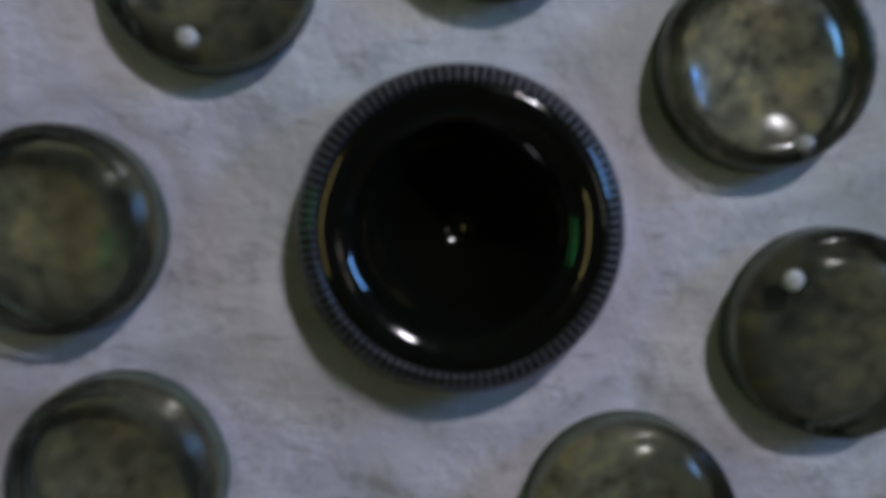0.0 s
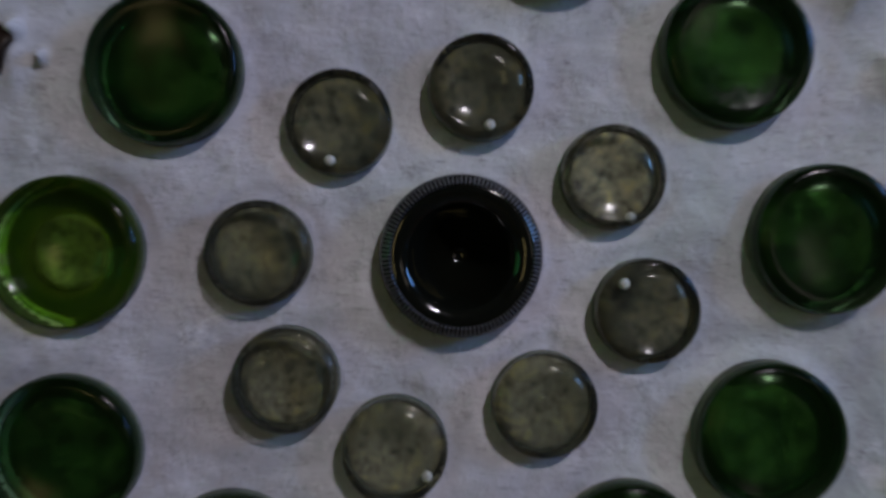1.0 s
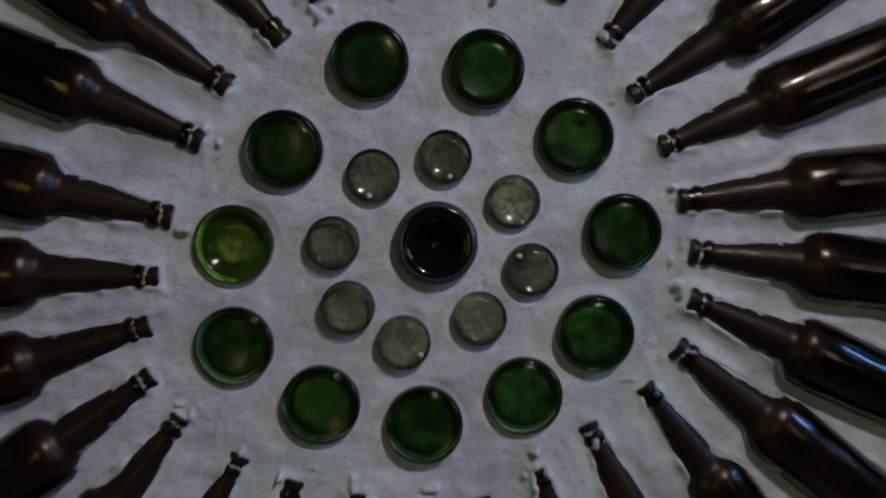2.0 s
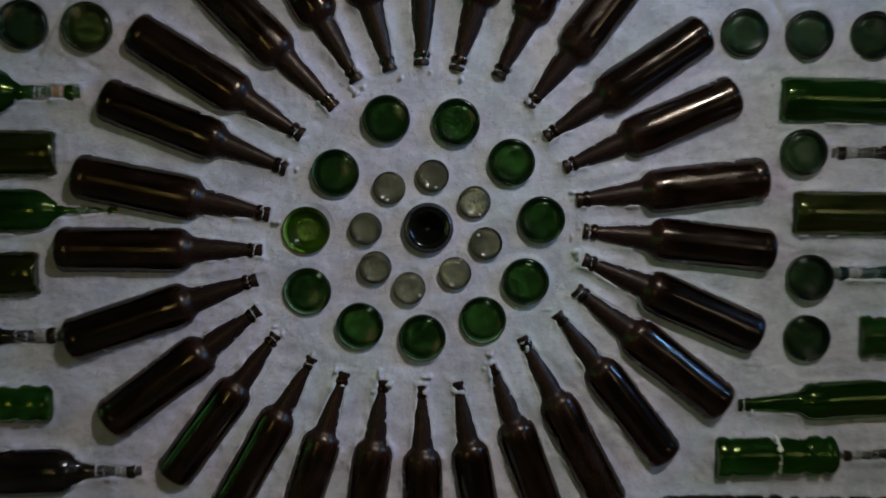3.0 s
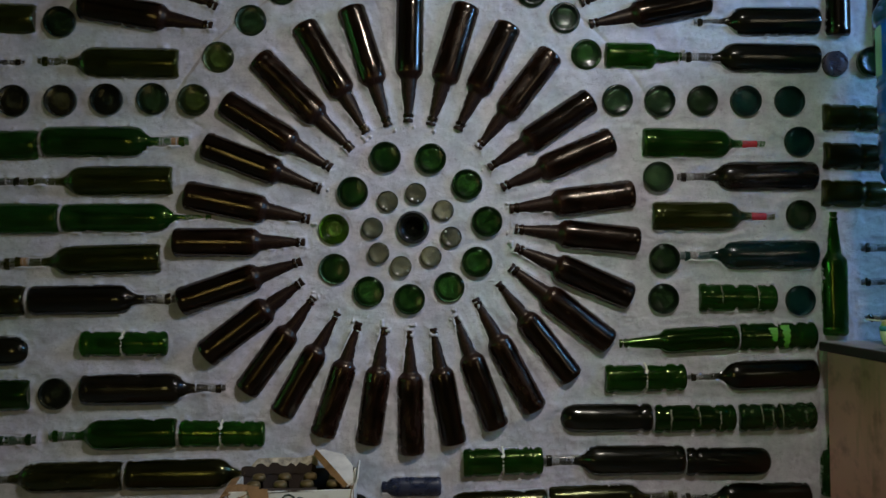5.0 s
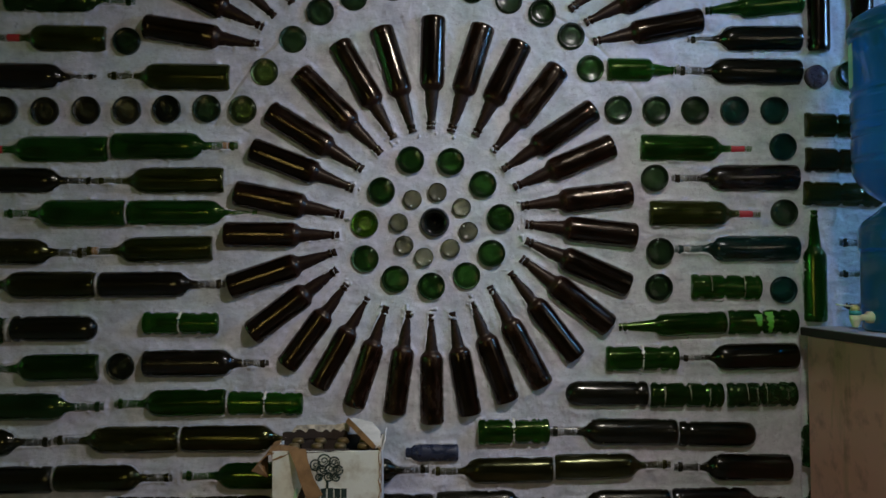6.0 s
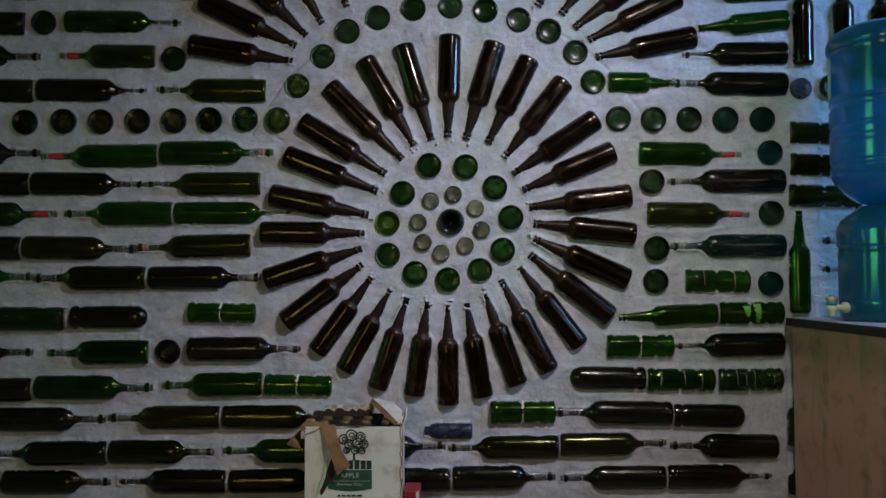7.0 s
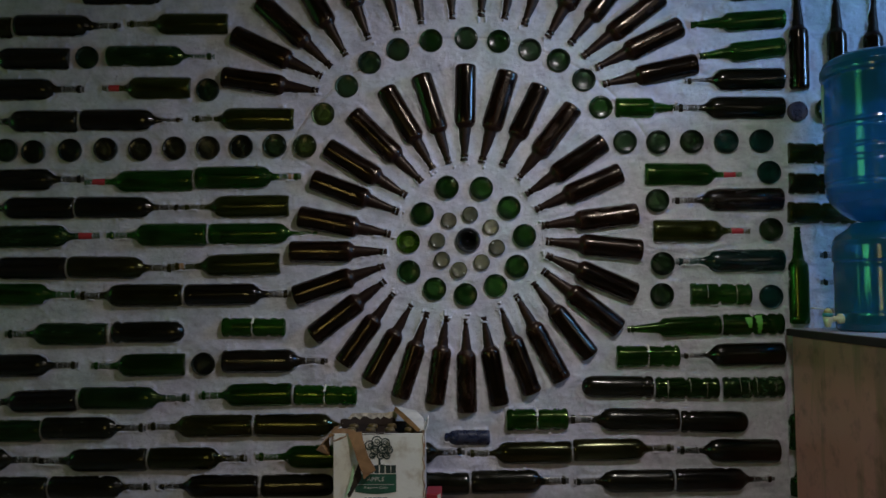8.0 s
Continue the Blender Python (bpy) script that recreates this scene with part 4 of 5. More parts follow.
def joint_bm(seed, half, wide):
    """Plaster squeezed up between the bases of two bottles laid end to end."""
    rng = random.Random(seed)
    bm = bmesh.new()
    rows = []
    for k in range(15):
        v = -1 + 2 * k / 14
        w = 0.5 * wide * rng.uniform(0.7, 1.25)
        top = -0.019 * math.sqrt(max(1 - (0.93 * v) ** 2, 0.0)) + rng.uniform(-0.0015, 0.0015)
        rows.append([bm.verts.new(p) for p in ((-w * 1.3, 0.012, v * half), (-w, top + 0.004, v * half), (rng.uniform(-0.001, 0.001), top, v * half), (w, top + 0.004, v * half), (w * 1.3, 0.012, v * half))])
    for a, b in zip(rows, rows[1:]):
        for q in range(4):
            bm.faces.new((a[q], a[q + 1], b[q + 1], b[q]))
    return bm


def plaster_joints(wall):
    for n, one in enumerate(SOCKETS):
        for two in SOCKETS[n + 1:]:
            gap = abs(one[0] - two[0])
            if gap < 0.026 and abs(one[1] - two[1]) < 0.015 and one[2] * two[2] < -0.8:
                part("plaster_joint", joint_bm(n, 0.030, 0.6 * gap + 0.003), WHITEWASH, wall, "", True).location = ((one[0] + two[0]) / 2, 0, (one[1] + two[1]) / 2)


plaster_joints(WALL)

# ---- the rest of the room ----


def setting(name, bm, mat, label, category):
    ob = new(name, mesh_of(name, bm, mat, False))
    return tagged(ob, label, category, kind="structure")


ROOM_Y = -3.8
setting("floor", box_bm(WALL_X0 - 0.15, WALL_X1 + 0.15, ROOM_Y - 0.15, 0.16, -0.1, 0.0), FLOOR_TILE, "plain grey floor of the room", "floor")
setting("ceiling", box_bm(WALL_X0 - 0.15, WALL_X1 + 0.15, ROOM_Y - 0.15, 0.16, WALL_TOP, WALL_TOP + 0.1), ROOM_PAINT, "plain painted ceiling of the room", "ceiling")


def pierced_bm(across, u0, u1, w0, w1, openings):
    """A wall from u0 to u1 along its run and w0 to w1 through its thickness, with openings (u0, u1, z0, z1) that go right through."""
    bm = bmesh.new()
    us = sorted({u0, u1, *[v for o in openings for v in o[:2]]})
    zs = sorted({0.0, WALL_TOP, *[v for o in openings for v in o[2:]]})
    for a, b in zip(us, us[1:]):
        for c, d in zip(zs, zs[1:]):
            if any(o[0] <= a and b <= o[1] and o[2] <= c and d <= o[3] for o in openings):
                continue
            x0, x1, y0, y1 = (a, b, w0, w1) if across == "x" else (w0, w1, a, b)
            bmesh.ops.create_cube(bm, size=1.0, matrix=Matrix.Translation(((x0 + x1) / 2, (y0 + y1) / 2, (c + d) / 2)) @ Matrix.Diagonal((x1 - x0, y1 - y0, d - c, 1)))
    bmesh.ops.remove_doubles(bm, verts=bm.verts[:], dist=1e-5)
    seen, inner = {}, []
    for f in bm.faces:
        key = frozenset(v.index for v in f.verts)
        if key in seen:
            inner += [f, seen[key]]
        seen[key] = f
    bmesh.ops.delete(bm, geom=inner, context="FACES_ONLY")
    return bm


# openings are unseen, added to fit round the lamps
setting("wall_west", pierced_bm("y", ROOM_Y, 0.16, WALL_X0 - 0.15, WALL_X0, [(-2.70, -1.52, 1.05, 2.65), (-0.88, -0.36, 0.98, 1.92)]), ROOM_PAINT, "plain painted side wall with openings added round two lamps", "wall")
setting("wall_east", pierced_bm("y", ROOM_Y, 0.16, WALL_X1, WALL_X1 + 0.15, [(-3.66, -2.84, 1.25, 2.20), (-1.22, -0.68, 1.78, 2.52)]), ROOM_PAINT, "plain painted side wall with openings added round two lamps", "wall")
setting("wall_south", pierced_bm("x", WALL_X0 - 0.15, WALL_X1 + 0.15, ROOM_Y - 0.15, ROOM_Y, [(-1.55, -0.90, 0.78, 1.82)]), ROOM_PAINT, "plain painted wall behind the camera with an opening added round a lamp", "wall")

# ---- counter with the water dispenser ----
TOP_SHEET = plain_material("pale_laminate", (0.42, 0.40, 0.44), 0.5, 0, 0.15, 12)
SLAB = plain_material("dark_slab", (0.020, 0.011, 0.012), 0.6, 0, 0.3, 15)


def laminate_material():
    mat, nt, bsdf = material("stained_laminate")
    p = place_of(nt)
    tone = ramp(nt, noise_tex(nt, 3.0, 4, 0.5, p), [(0.3, (0.68, 0.28, 0.24)), (0.7, (0.78, 0.33, 0.31))])
    stretch = nt.nodes.new("ShaderNodeMapping")
    stretch.inputs["Scale"].default_value = (6.0, 6.0, 0.9)
    nt.links.new(p, stretch.inputs["Vector"])
    drip = ramp(nt, noise_tex(nt, 1.0, 5, 0.55, stretch.outputs["Vector"]), [(0.54, (0, 0, 0)), (0.62, (0.7, 0.7, 0.7))])
    tone = mixed(nt, drip, tone, (0.24, 0.17, 0.06))
    blush = ramp(nt, noise_tex(nt, 2.3, 3, 0.5, p), [(0.50, (0, 0, 0)), (0.64, (0.7, 0.7, 0.7))])
    tone = mixed(nt, blush, tone, (0.66, 0.26, 0.30))
    smudge = ramp(nt, noise_tex(nt, 17.0, 6, 0.6, p), [(0.52, (1, 1, 1)), (0.70, (0.65, 0.62, 0.60))])
    tone = mixed(nt, 1.0, tone, smudge, "MULTIPLY")
    nt.links.new(tone, bsdf.inputs["Base Color"])
    bsdf.inputs["Roughness"].default_value = 0.45
    bumped(nt, bsdf, noise_tex(nt, 60, 3, 0.5, p), 0.1, 0.001)
    return mat


COUNTER_X, COUNTER_Z = 0.942, 0.981
counter = new("counter")
counter.location = (COUNTER_X, 0, 0)
tagged(counter, "service counter with stained pinkish laminate side and dark slab", "counter")
LAMINATE = laminate_material()
part("side_panel", box_bm(0.004, 0.03, -0.60, -0.022, 0.0, COUNTER_Z - 0.024, 0.002), LAMINATE, counter, "stained pinkish brown laminate panel")
part("front_panel", box_bm(0.03, 1.40, -0.60, -0.575, 0.0, COUNTER_Z - 0.024, 0.002), LAMINATE, counter, "pinkish brown laminate panel")
worktop = part("worktop", box_bm(-0.012, 1.42, -0.63, -0.016, COUNTER_Z - 0.022, COUNTER_Z - 0.0015, 0.003), SLAB, counter, "slab with dark brown edges")
part("top_sheet", box_bm(-0.008, 1.41, -0.626, -0.018, COUNTER_Z - 0.0015, COUNTER_Z, 0.0), TOP_SHEET, worktop, "pale grey laminate surface")


def plastic_material():
    mat, nt, bsdf = material("blue_plastic")
    p = place_of(nt)
    nt.links.new(ramp(nt, noise_tex(nt, 4.0, 3, 0.5, p), [(0.3, (0.002, 0.33, 0.56)), (0.7, (0.004, 0.41, 0.62))]), bsdf.inputs["Base Color"])
    bsdf.inputs["Transmission Weight"].default_value = 0.86
    bsdf.inputs["Roughness"].default_value = 0.30
    bsdf.inputs["IOR"].default_value = 1.14
    bsdf.inputs["Coat Weight"].default_value = 1.0
    bsdf.inputs["Coat IOR"].default_value = 1.5
    bsdf.inputs["Coat Roughness"].default_value = 0.10
    return mat


BLUE = plastic_material()
PALE_LABEL = plain_material("pale_label", (0.55, 0.74, 0.64), 0.6)
JAR_X, JAR_Y, POT_TALL = 1.104, -0.235, 0.288


def shell(outer, thick):
    inner = [(s, max(r - thick, 0.0)) for s, r in outer[1:-1]]
    return [(outer[0][0], 0.0)] + outer[1:] + inner[::-1] + [(outer[0][0] + thick, 0.0)]


def water_pot():
    pot = new("water_dispenser_pot")
    pot.location = (JAR_X, JAR_Y, COUNTER_Z)
    tagged(pot, "translucent blue plastic dispenser pot standing on the counter", "water dispenser")
    prof = [(0.0, 0.0), (0.0, 0.108), (0.006, 0.116), (0.02, 0.1185), (0.045, 0.1195), (0.050, 0.1185), (0.056, 0.1195), (0.170, 0.1195), (0.178, 0.1178), (0.184, 0.1178), (0.190, 0.1225), (0.228, 0.1228),
            (0.242, 0.1195), (0.254, 0.112), (0.264, 0.100), (0.272, 0.088), (0.279, 0.079), (0.284, 0.075), (POT_TALL, 0.072)]
    bm = lathe(shell(braced(prof, 0.0018) + [(POT_TALL, 0.0)], 0.003), 72, "Z")
    part("body", bm, BLUE, pot, "translucent blue plastic", True)
    white = plain_material("white_plastic", (0.62, 0.66, 0.45), 0.4)
    teal = plain_material("teal_plastic", (0.03, 0.32, 0.36), 0.4)
    yellow = plain_material("yellowed_plastic", (0.55, 0.50, 0.22), 0.4)
    tap = part("tap", lathe([(0.105, 0.0), (0.105, 0.019), (0.128, 0.019), (0.130, 0.011), (0.150, 0.010), (0.152, 0.0)], 20, "X"), white, pot, "white plastic tap", True)
    tap.matrix_local = Matrix.Translation((0, 0, 0.034)) @ Matrix.Rotation(radians(186), 4, "Z") @ Matrix.Diagonal((1, 0.70, 0.70, 1))
    for name, prof, mat, label in (("spout", [(-0.032, 0.0), (-0.032, 0.008), (-0.028, 0.010), (-0.012, 0.016), (0.008, 0.018), (0.008, 0.0)], white, "pale plastic spout"),
                                   ("tap_ring", [(0.008, 0.0), (0.008, 0.0185), (0.022, 0.0185), (0.022, 0.0)], teal, "teal plastic ring"),
                                   ("tap_cap", [(0.022, 0.0), (0.022, 0.016), (0.034, 0.013), (0.040, 0.006), (0.040, 0.0)], yellow, "yellowed plastic cap")):
        ob = part(name, lathe(prof, 18, "Z"), mat, tap, label, True)
        ob.matrix_local = Matrix.Translation((0.158, 0, 0)) @ Matrix.Diagonal((0.70, 1, 1, 1))
    lever = part("lever", box_bm(0.0, 0.045, -0.006, 0.006, -0.002, 0.003, 0.001), white, tap, "flat white lever")
    lever.matrix_local = Matrix.Translation((0.158, 0, 0.034)) @ Matrix.Rotation(radians(-10), 4, "Y")


def water_jar():
    jar = new("water_jar")
    jar.location = (JAR_X, JAR_Y, COUNTER_Z + POT_TALL)
    tagged(jar, "large blue translucent water jar turned upside down on the pot", "water jar")
    prof = [(-0.03, 0.0), (-0.03, 0.028), (0.0, 0.030), (0.012, 0.07), (0.03, 0.095), (0.055, 0.118), (0.078, 0.130), (0.095, 0.133), (0.100, 0.133), (0.105, 0.1305), (0.110, 0.1305), (0.115, 0.133), (0.158, 0.133), (0.163, 0.1305),
            (0.172, 0.1305), (0.177, 0.133), (0.194, 0.133), (0.199, 0.1305), (0.204, 0.1305), (0.209, 0.133), (0.246, 0.133), (0.251, 0.1305), (0.260, 0.1305), (0.266, 0.134), (0.274, 0.132), (0.388, 0.132), (0.394, 0.133), (0.400, 0.1365), (0.408, 0.138),
            (0.422, 0.137), (0.440, 0.128), (0.452, 0.108), (0.456, 0.09), (0.448, 0.05), (0.446, 0.0)]
    bm = lathe(shell(braced(prof[:-1], 0.0018) + [(0.446, 0.0)], 0.003), 72, "Z")
    part("body", bm, BLUE, jar, "ribbed translucent blue plastic", True)
    patch = bmesh.new()
    rows = [[patch.verts.new((0.1332 * math.cos(a), 0.1332 * math.sin(a), z)) for z in (0.280, 0.384)] for a in np.linspace(radians(122), radians(173), 10)]
    for a, b in zip(rows, rows[1:]):
        patch.faces.new((a[0], a[1], b[1], b[0]))
    part("paper_label", patch, PALE_LABEL, jar, "pale green paper label", True)


water_pot()
water_jar()

# ---- carton on the low bench ----
WOOD = plain_material("bench_wood", (0.20, 0.11, 0.06), 0.55, 0, 0.3, 8)
BENCH_Z = 0.47
bench = new("bench")
bench.location = (-0.25, -0.2, 0)
tagged(bench, "plain brown wooden bench standing against the bottle wall", "bench")
part("seat", box_bm(-0.55, 0.55, -0.17, 0.165, BENCH_Z - 0.035, BENCH_Z, 0.003), WOOD, bench)
for sx in (-0.50, 0.45):
    for sy in (-0.15, 0.11):
        part("leg", box_bm(sx, sx + 0.05, sy, sy + 0.04, 0, BENCH_Z - 0.035, 0.003), WOOD, bench)

CARD_WHITE = plain_material("white_carton", (0.60, 0.57, 0.50), 0.6, 0, 0.30, 14)
SOILED_CARD = plain_material("soiled_card", (0.40, 0.34, 0.25), 0.7, 0, 0.7, 60)


def carton_material():
    mat, nt, bsdf = material("white_printed_card")
    p = place_of(nt)
    tone = ramp(nt, noise_tex(nt, 9.0, 5, 0.6, p), [(0.3, (0.69, 0.68, 0.60)), (0.7, (0.80, 0.79, 0.70))])
    damp = ramp(nt, noise_tex(nt, 14.0, 6, 0.65, p), [(0.50, (0, 0, 0)), (0.66, (0.65, 0.65, 0.65))])
    tone = mixed(nt, damp, tone, (0.40, 0.32, 0.21))
    nt.links.new(tone, bsdf.inputs["Base Color"])
    bsdf.inputs["Roughness"].default_value = 0.55
    bumped(nt, bsdf, noise_tex(nt, 22.0, 5, 0.6, p), 0.35, 0.004)
    return mat


CARD_FRONT = carton_material()
# shade inside the box put into the card's brown; torn edges share it
CARD_DARK = plain_material("shade_dark_cardboard", (0.035, 0.021, 0.014), 0.85, 0, 0.2, 25)
CARD_BROWN = plain_material("brown_cardboard", (0.25, 0.13, 0.050), 0.8, 0, 0.35, 25)
INK = plain_material("dark_green_ink", (0.015, 0.035, 0.03), 0.5)
LABEL_GREEN = plain_material("label_green", (0.012, 0.085, 0.050), 0.5)
RED_CARD = plain_material("red_carton", (0.30, 0.015, 0.025), 0.5)
BX0, BX1, BY0, BY1, BZ1 = -0.379, -0.129, -0.172, -0.035, 0.716


def sheet(points, thick=0.003):
    """A piece of card: a flat or bent outline given strip by strip as pairs of edge points, with thickness."""
    bm = bmesh.new()
    rows = [[bm.verts.new(p) for p in pair] for pair in points]
    faces = [bm.faces.new((a[0], a[1], b[1], b[0])) for a, b in zip(rows, rows[1:])]
    bmesh.ops.recalc_face_normals(bm, faces=faces)
    bm.normal_update()
    bmesh.ops.solidify(bm, geom=faces, thickness=thick)
    return bm


def ring_bm(bm, cx, cz, r, width, y, start=0.0, end=6.2832, shrink=0.0):
    """A flat curl of ink."""
    n = 22
    rows = []
    for k in range(n + 1):
        a = start + (end - start) * k / n
        q = r * (1 - shrink * k / n)
        rows.append([bm.verts.new((cx + (q + o) * math.cos(a), y, cz + (q + o) * math.sin(a))) for o in (-width / 2, width / 2)])
    for a, b in zip(rows, rows[1:]):
        bm.faces.new((a[0], a[1], b[1], b[0]))


def bar(bm, x0, x1, z0, z1, y):
    vs = [bm.verts.new(p) for p in ((x0, y, z0), (x1, y, z0), (x1, y, z1), (x0, y, z1))]
    bm.faces.new(vs)


def carton():
    box = new("drinks_carton")
    box.location = (BX0, BY0, BENCH_Z)
    tagged(box, "torn open white drinks carton with green print on the bench", "carton")
    w, d, h, t = BX1 - BX0, BY1 - BY0, BZ1 - BENCH_Z, 0.004
    front = part("front", box_bm(0, w, 0, t, 0, h - 0.008, 0.001), CARD_FRONT, box, "white printed card")
    part("back", box_bm(0, w, d - t, d, 0, h + 0.004), CARD_DARK, box, "inside of the card, its brown darkened to paint the shade")
    part("side", box_bm(0, t, t, d - t, 0, h - 0.01), CARD_WHITE, box)
    part("side", box_bm(w - t, w, t, d - t, 0, h + 0.004), CARD_WHITE, box)
    part("liner", box_bm(w - t - 0.002, w - t, t, d - t, 0.01, h), CARD_BROWN, box, "brown inside of the side")
    part("bottom", box_bm(t, w - t, t, d - t, 0, t), CARD_BROWN, box)
    # torn flaps
    part("flap", sheet([[(0.004, -0.001, h - 0.010), (0.002, 0.10, h - 0.002)], [(-0.014, -0.004, h - 0.014), (-0.012, 0.09, h - 0.004)], [(-0.034, -0.010, h - 0.036), (-0.024, 0.06, h - 0.030)], [(-0.046, -0.012, h - 0.050), (-0.016, 0.02, h - 0.072)]], 0.003), CARD_BROWN, box, "brown inside of a bent flap")
    part("flap", sheet([[(0.006, d - 0.004, h - 0.004), (0.022, d, h + 0.012)], [(0.03, d - 0.003, h + 0.006), (0.034, d + 0.004, h + 0.026)], [(0.075, d - 0.003, h + 0.010), (0.08, d + 0.006, h + 0.027)], [(0.13, d - 0.003, h + 0.009), (0.13, d + 0.006, h + 0.026)], [(0.165, d - 0.003, h + 0.010), (0.168, d + 0.004, h + 0.034)]], 0.003), SOILED_CARD, box, "soiled ragged white back flap")
    part("flap", sheet([[(0.164, d - 0.002, h + 0.042), (0.176, d + 0.002, h + 0.044)], [(0.190, d * 0.62, h + 0.028), (0.222, d - 0.004, h + 0.034)], [(0.214, d * 0.30, h + 0.014), (0.246, d * 0.55, h + 0.022)], [(0.238, 0.006, h - 0.002), (0.250, 0.012, h + 0.002)]], 0.003), CARD_WHITE, box, "white corner flap folded over the opening")
    part("torn_edge", sheet([[(0.158, d - 0.005, h + 0.034), (0.164, d - 0.004, h + 0.0445)], [(0.182, d * 0.60, h + 0.022), (0.192, d * 0.62, h + 0.0305)], [(0.206, d * 0.28, h + 0.009), (0.217, d * 0.30, h + 0.0165)], [(0.233, 0.004, h - 0.006), (0.240, 0.005, h + 0.001)]], 0.003), CARD_BROWN, box, "brown torn edge of the corner flap")
    part("flap", sheet([[(w + 0.001, 0.002, h - 0.006), (w + 0.001, d, h + 0.008)], [(w + 0.008, 0.006, h + 0.012), (w + 0.006, d - 0.01, h + 0.022)]]), CARD_WHITE, box, "raised white side flap")
    part("torn_edge", sheet([[(0.006, 0.001, h - 0.012), (0.004, 0.008, h + 0.003)], [(0.04, 0.0, h - 0.014), (0.035, 0.012, h + 0.002)], [(0.06, 0.002, h - 0.008), (0.06, 0.010, h - 0.001)]]), CARD_BROWN, box, "brown torn edge")
    # worn, dirty corner and rim of the box
    rng = random.Random(5)
    corner = [[(w - rng.uniform(0.001, 0.006), -0.0014, h * k / 22), (w + rng.uniform(0.0012, 0.003), 0.003, h * k / 22)] for k in range(23)]
    part("worn_edge", sheet(corner, 0.001), CARD_BROWN, box, "brown worn corner of the card")
    rim = [[(w * k / 26, d - 0.005, h - rng.uniform(0.004, 0.010)), (w * k / 26 + rng.uniform(-0.003, 0.003), d - 0.0065, h + rng.uniform(0.010, 0.020))] for k in range(18)]
    part("torn_edge", sheet(rim, 0.001), CARD_DARK, box, "dark torn rim in the shaded card colour")
    # the tear down the front and the strip that hangs from it
    # dark sheet laid on the card paints the shade inside the tear
    part("tear", sheet([[(0.068, -0.0012, h - 0.090), (0.074, -0.0012, h - 0.086)], [(0.052, -0.0012, h - 0.135), (0.078, -0.0012, h - 0.128)], [(0.036, -0.0012, h - 0.165), (0.058, -0.0012, h - 0.160)], [(0.042, -0.0012, h - 0.182), (0.046, -0.0012, h - 0.180)]], 0.001), TEAR_SHADE, front, "dark patch painting the shade in a tear")
    part("green_strip", sheet([[(0.054, -0.004, h - 0.095), (0.060, -0.003, h - 0.092)], [(0.046, -0.006, h - 0.135), (0.055, -0.005, h - 0.133)], [(0.034, -0.010, h - 0.172), (0.046, -0.008, h - 0.160)], [(0.031, -0.012, h - 0.180), (0.034, -0.011, h - 0.178)]], 0.0012), PALE_GREEN, front, "pale green torn paper strip")
    part("hanging_strip", sheet([[(0.036, -0.001, h - 0.002), (0.078, -0.001, h - 0.003)], [(0.050, -0.010, h - 0.028), (0.083, -0.009, h - 0.024)], [(0.059, -0.017, h - 0.050), (0.091, -0.016, h - 0.046)], [(0.066, -0.019, h - 0.072), (0.098, -0.018, h - 0.066)], [(0.076, -0.021, h - 0.096), (0.112, -0.018, h - 0.090)], [(0.083, -0.021, h - 0.114), (0.119, -0.018, h - 0.104)], [(0.086, -0.020, h - 0.128), (0.100, -0.018, h - 0.116)]], 0.0025), CARD_BROWN, front, "brown cardboard strip hanging loose")
    # print
    ink = bmesh.new()
    y = -0.0008
    for cx, cz, r in ((0.100, h - 0.040, 0.011), (0.120, h - 0.030, 0.013), (0.143, h - 0.034, 0.011), (0.152, h - 0.052, 0.010), (0.136, h - 0.050, 0.012), (0.115, h - 0.053, 0.011), (0.130, h - 0.067, 0.009), (0.147, h - 0.068, 0.008), (0.108, h - 0.068, 0.007)):
        ring_bm(ink, cx, cz, r * 1.08, 0.0036, y, 0.4, 6.5)
        ring_bm(ink, cx, cz, r * 0.68, 0.0030, y - 0.0002, 40 * cx, 40 * cx + 8.0, 0.7)
    bar(ink, 0.124, 0.130, h - 0.094, h - 0.076, y)
    ring_bm(ink, 0.13, h - 0.135, 0.042, 0.002, y, 1.0, 2.1)
    part("tree_print", ink, INK, front, "swirling dark green tree print")
    for x0, x1 in ((0.098, 0.110), (0.113, 0.125), (0.128, 0.141), (0.144, 0.157), (0.159, 0.172)):
        bm = bmesh.new()
        bar(bm, x0, x1, h - 0.116, h - 0.094, y)
        part("print_bar", bm, INK, front)
    for x0, x1 in ((0.085, 0.092), (0.095, 0.106), (0.109, 0.118), (0.121, 0.132), (0.135, 0.148)):
        bm = bmesh.new()
        bar(bm, x0, x1, h - 0.186, h - 0.181, y)
        part("print_bar", bm, INK, front)
    for points, tone in (([[(0.0, -0.001, h - 0.030), (-0.006, 0.004, h - 0.002)], [(0.022, -0.002, h - 0.022), (0.018, 0.010, h + 0.006)], [(0.040, -0.001, h - 0.012), (0.040, 0.012, h + 0.002)]], CARD_BROWN),
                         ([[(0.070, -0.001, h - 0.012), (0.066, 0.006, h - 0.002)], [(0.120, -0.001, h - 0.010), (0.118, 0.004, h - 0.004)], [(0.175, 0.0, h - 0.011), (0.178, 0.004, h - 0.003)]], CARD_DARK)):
        part("torn_edge", sheet(points, 0.002), tone, box, "ragged torn card edge")
    panel = bmesh.new()
    n = 12
    top, bottom = [], []
    for k in range(n + 1):
        u = k / n
        x = 0.060 + 0.113 * u
        top.append(panel.verts.new((x, y, h - 0.118)))
        bottom.append(panel.verts.new((x, y, h - 0.166 - 0.006 * math.sin(math.pi * u))))
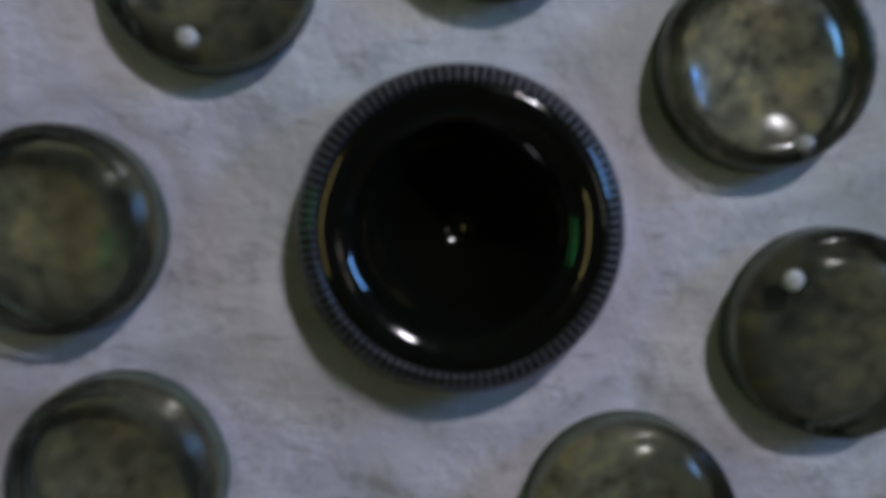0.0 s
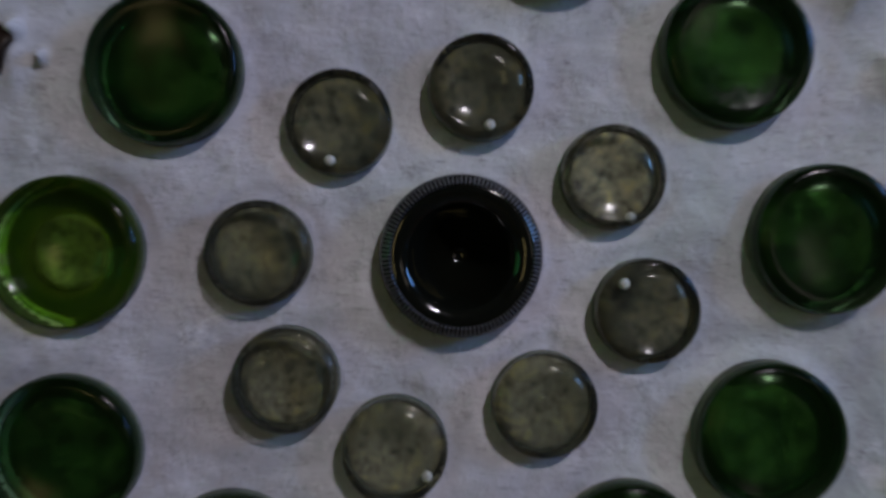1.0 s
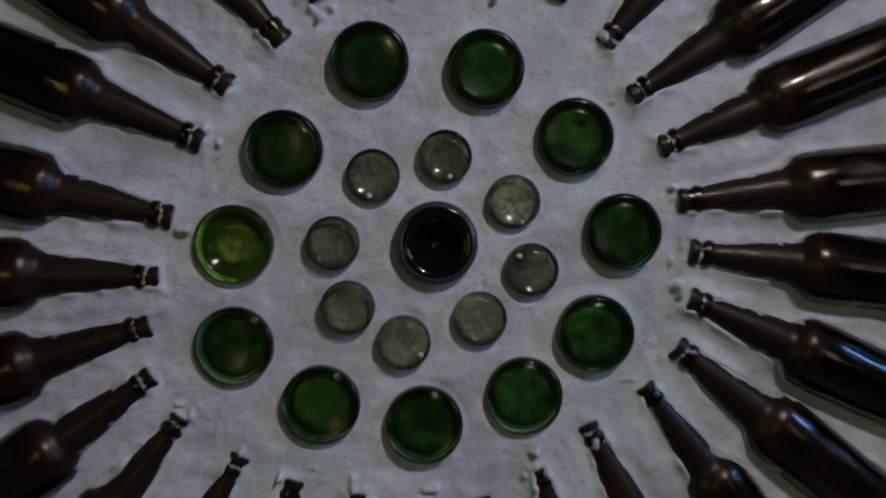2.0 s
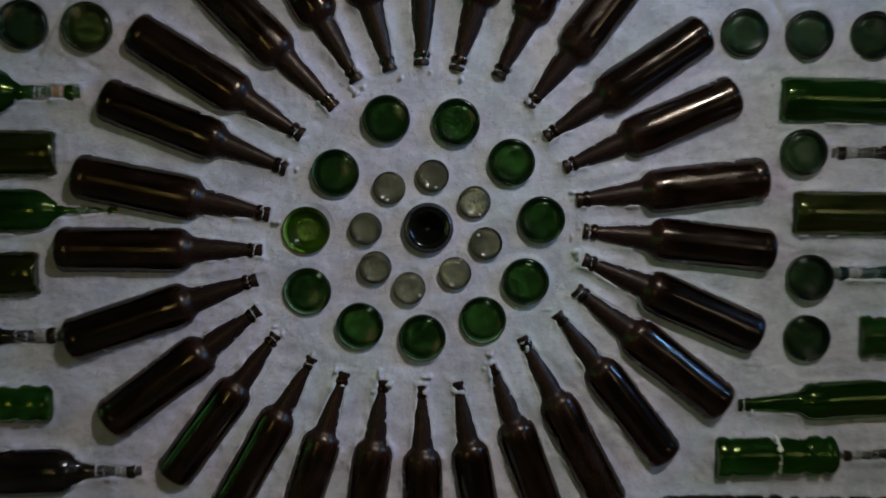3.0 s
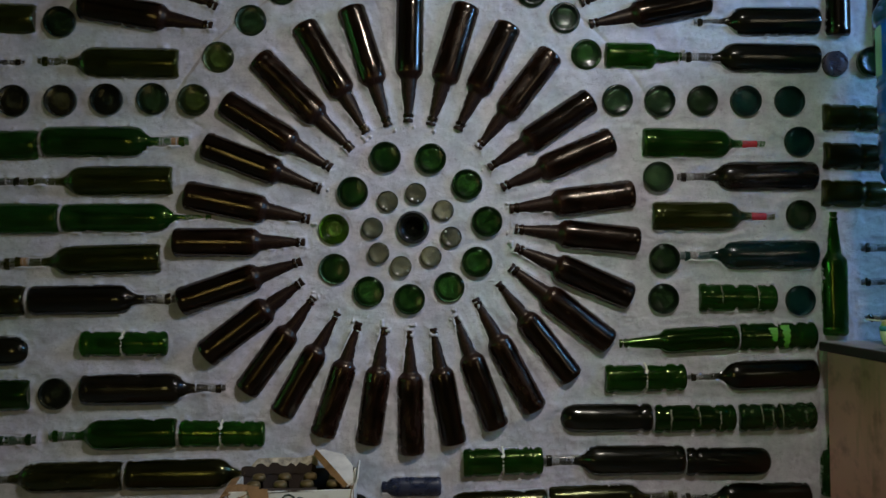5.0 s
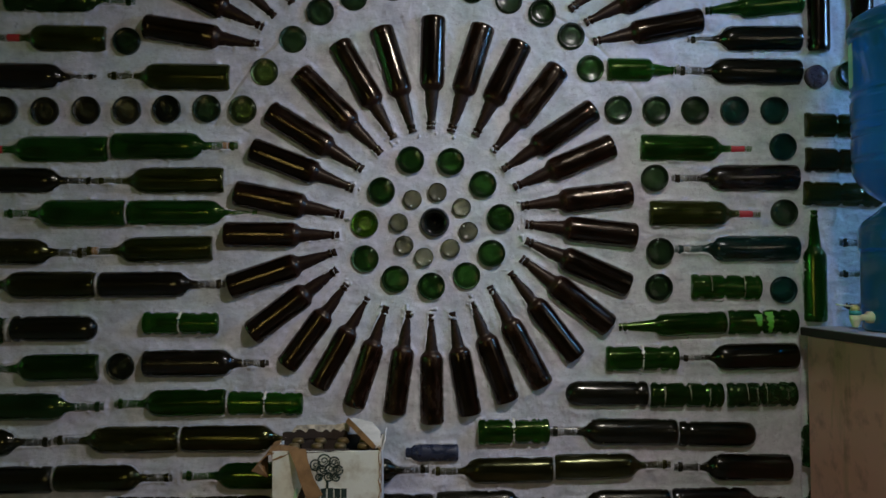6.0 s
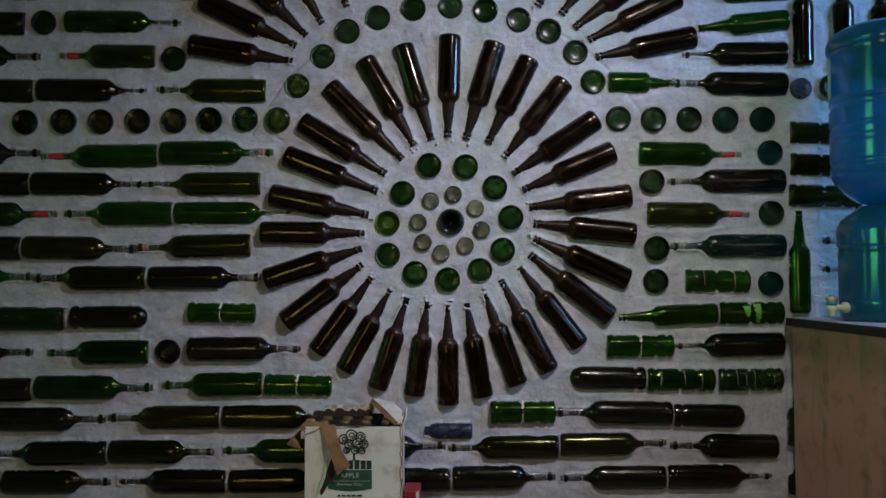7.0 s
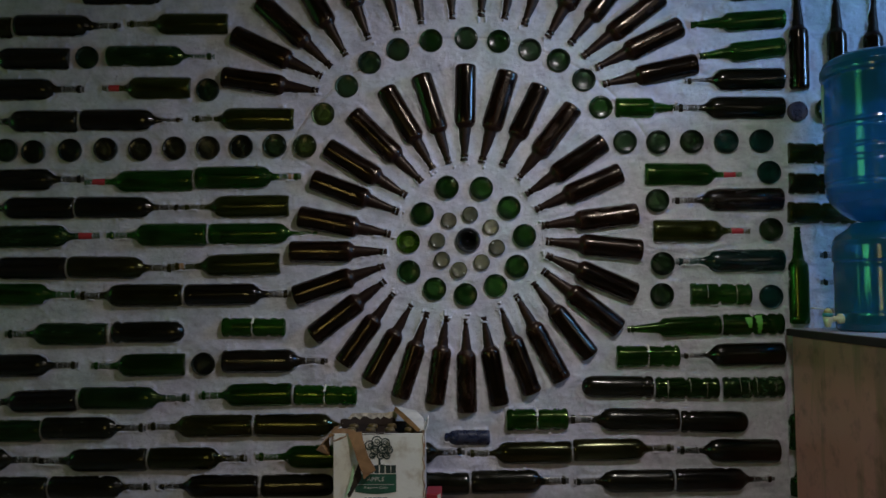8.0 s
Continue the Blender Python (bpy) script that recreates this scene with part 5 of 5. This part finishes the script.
    for k in range(n):
        panel.faces.new((bottom[k], bottom[k + 1], top[k + 1], top[k]))
    label = part("label_panel", panel, LABEL_GREEN, front, "dark green label panel")
    pale = bmesh.new()
    bar(pale, 0.066, 0.168, h - 0.1465, h - 0.1455, y - 0.0008)
    part("small_print", pale, CARD_WHITE, label, "pale thin line")
    for text, size, lean, z in (("APPLE", 0.0165, 0.0, 0.137), ("Premium Cider", 0.0098, 0.35, 0.1575)):
        curve = bpy.data.curves.new("word", "FONT")
        curve.body, curve.size, curve.shear, curve.align_x, curve.space_character = text, size, lean, "CENTER", 1.1
        holder = new("word_holder", curve)
        me = bpy.data.meshes.new_from_object(holder.evaluated_get(bpy.context.evaluated_depsgraph_get()))
        bpy.data.objects.remove(holder)
        me.materials.append(CARD_WHITE)
        word = new("lettering", me)
        word.parent = label
        word.matrix_local = Matrix.Translation((0.1165, y - 0.0008, h - z)) @ Matrix.Rotation(radians(90), 4, "X")
        tagged(word, f"white words {text}")


TEAR_SHADE = plain_material("tear_shade", (0.03, 0.02, 0.012), 0.9)
PALE_GREEN = plain_material("pale_green_paper", (0.35, 0.55, 0.33), 0.6)
carton()

CAP = plain_material("gold_cap", (0.17, 0.115, 0.045), 0.5, 0.5, 0.4, 40)


def cider_bottle(x, y):
    ob = new("cider_bottle", SEEN["cider"])
    ob.location = (x, y, BENCH_Z + 0.005)
    cap = new("cap", SEEN["cider_cap"])
    cap.parent = ob
    tagged(cap, "gold crown cap")
    return tagged(ob, "small dark bottle with gold cap inside the torn carton", "bottle", "bottles in the carton")


SEEN["cider"] = mesh_of("cider_bottle", lathe([(0.004, 0.0)] + [(s * 0.238, r * 0.0268) for s, r in BEER[2:]], 20, "Z"), GLASS["brown_black"])
SEEN["cider_cap"] = mesh_of("cap", lathe([(0.232, 0.0125), (0.232, 0.0150), (0.240, 0.0135), (0.243, 0.011), (0.244, 0.0)], 21, "Z"), CAP)
for k in range(4):
    for row in range(2):
        cider_bottle(BX0 + 0.044 + 0.0545 * k, BY0 + 0.036 + 0.062 * row)

pack = new("red_pack")
pack.location = (-0.104, -0.105, BENCH_Z)
tagged(pack, "small dark red pack with torn corner beside the carton", "pack")
part("body", box_bm(-0.021, 0.021, -0.05, 0.04, 0.0, 0.070, 0.003), RED_CARD, pack, "dark red card")
part("torn_corner", sheet([[(0.010, -0.0515, 0.066), (0.019, -0.0515, 0.072)], [(0.012, -0.0525, 0.045), (0.0195, -0.0525, 0.050)]], 0.001), CARD_WHITE, pack, "white torn edge")
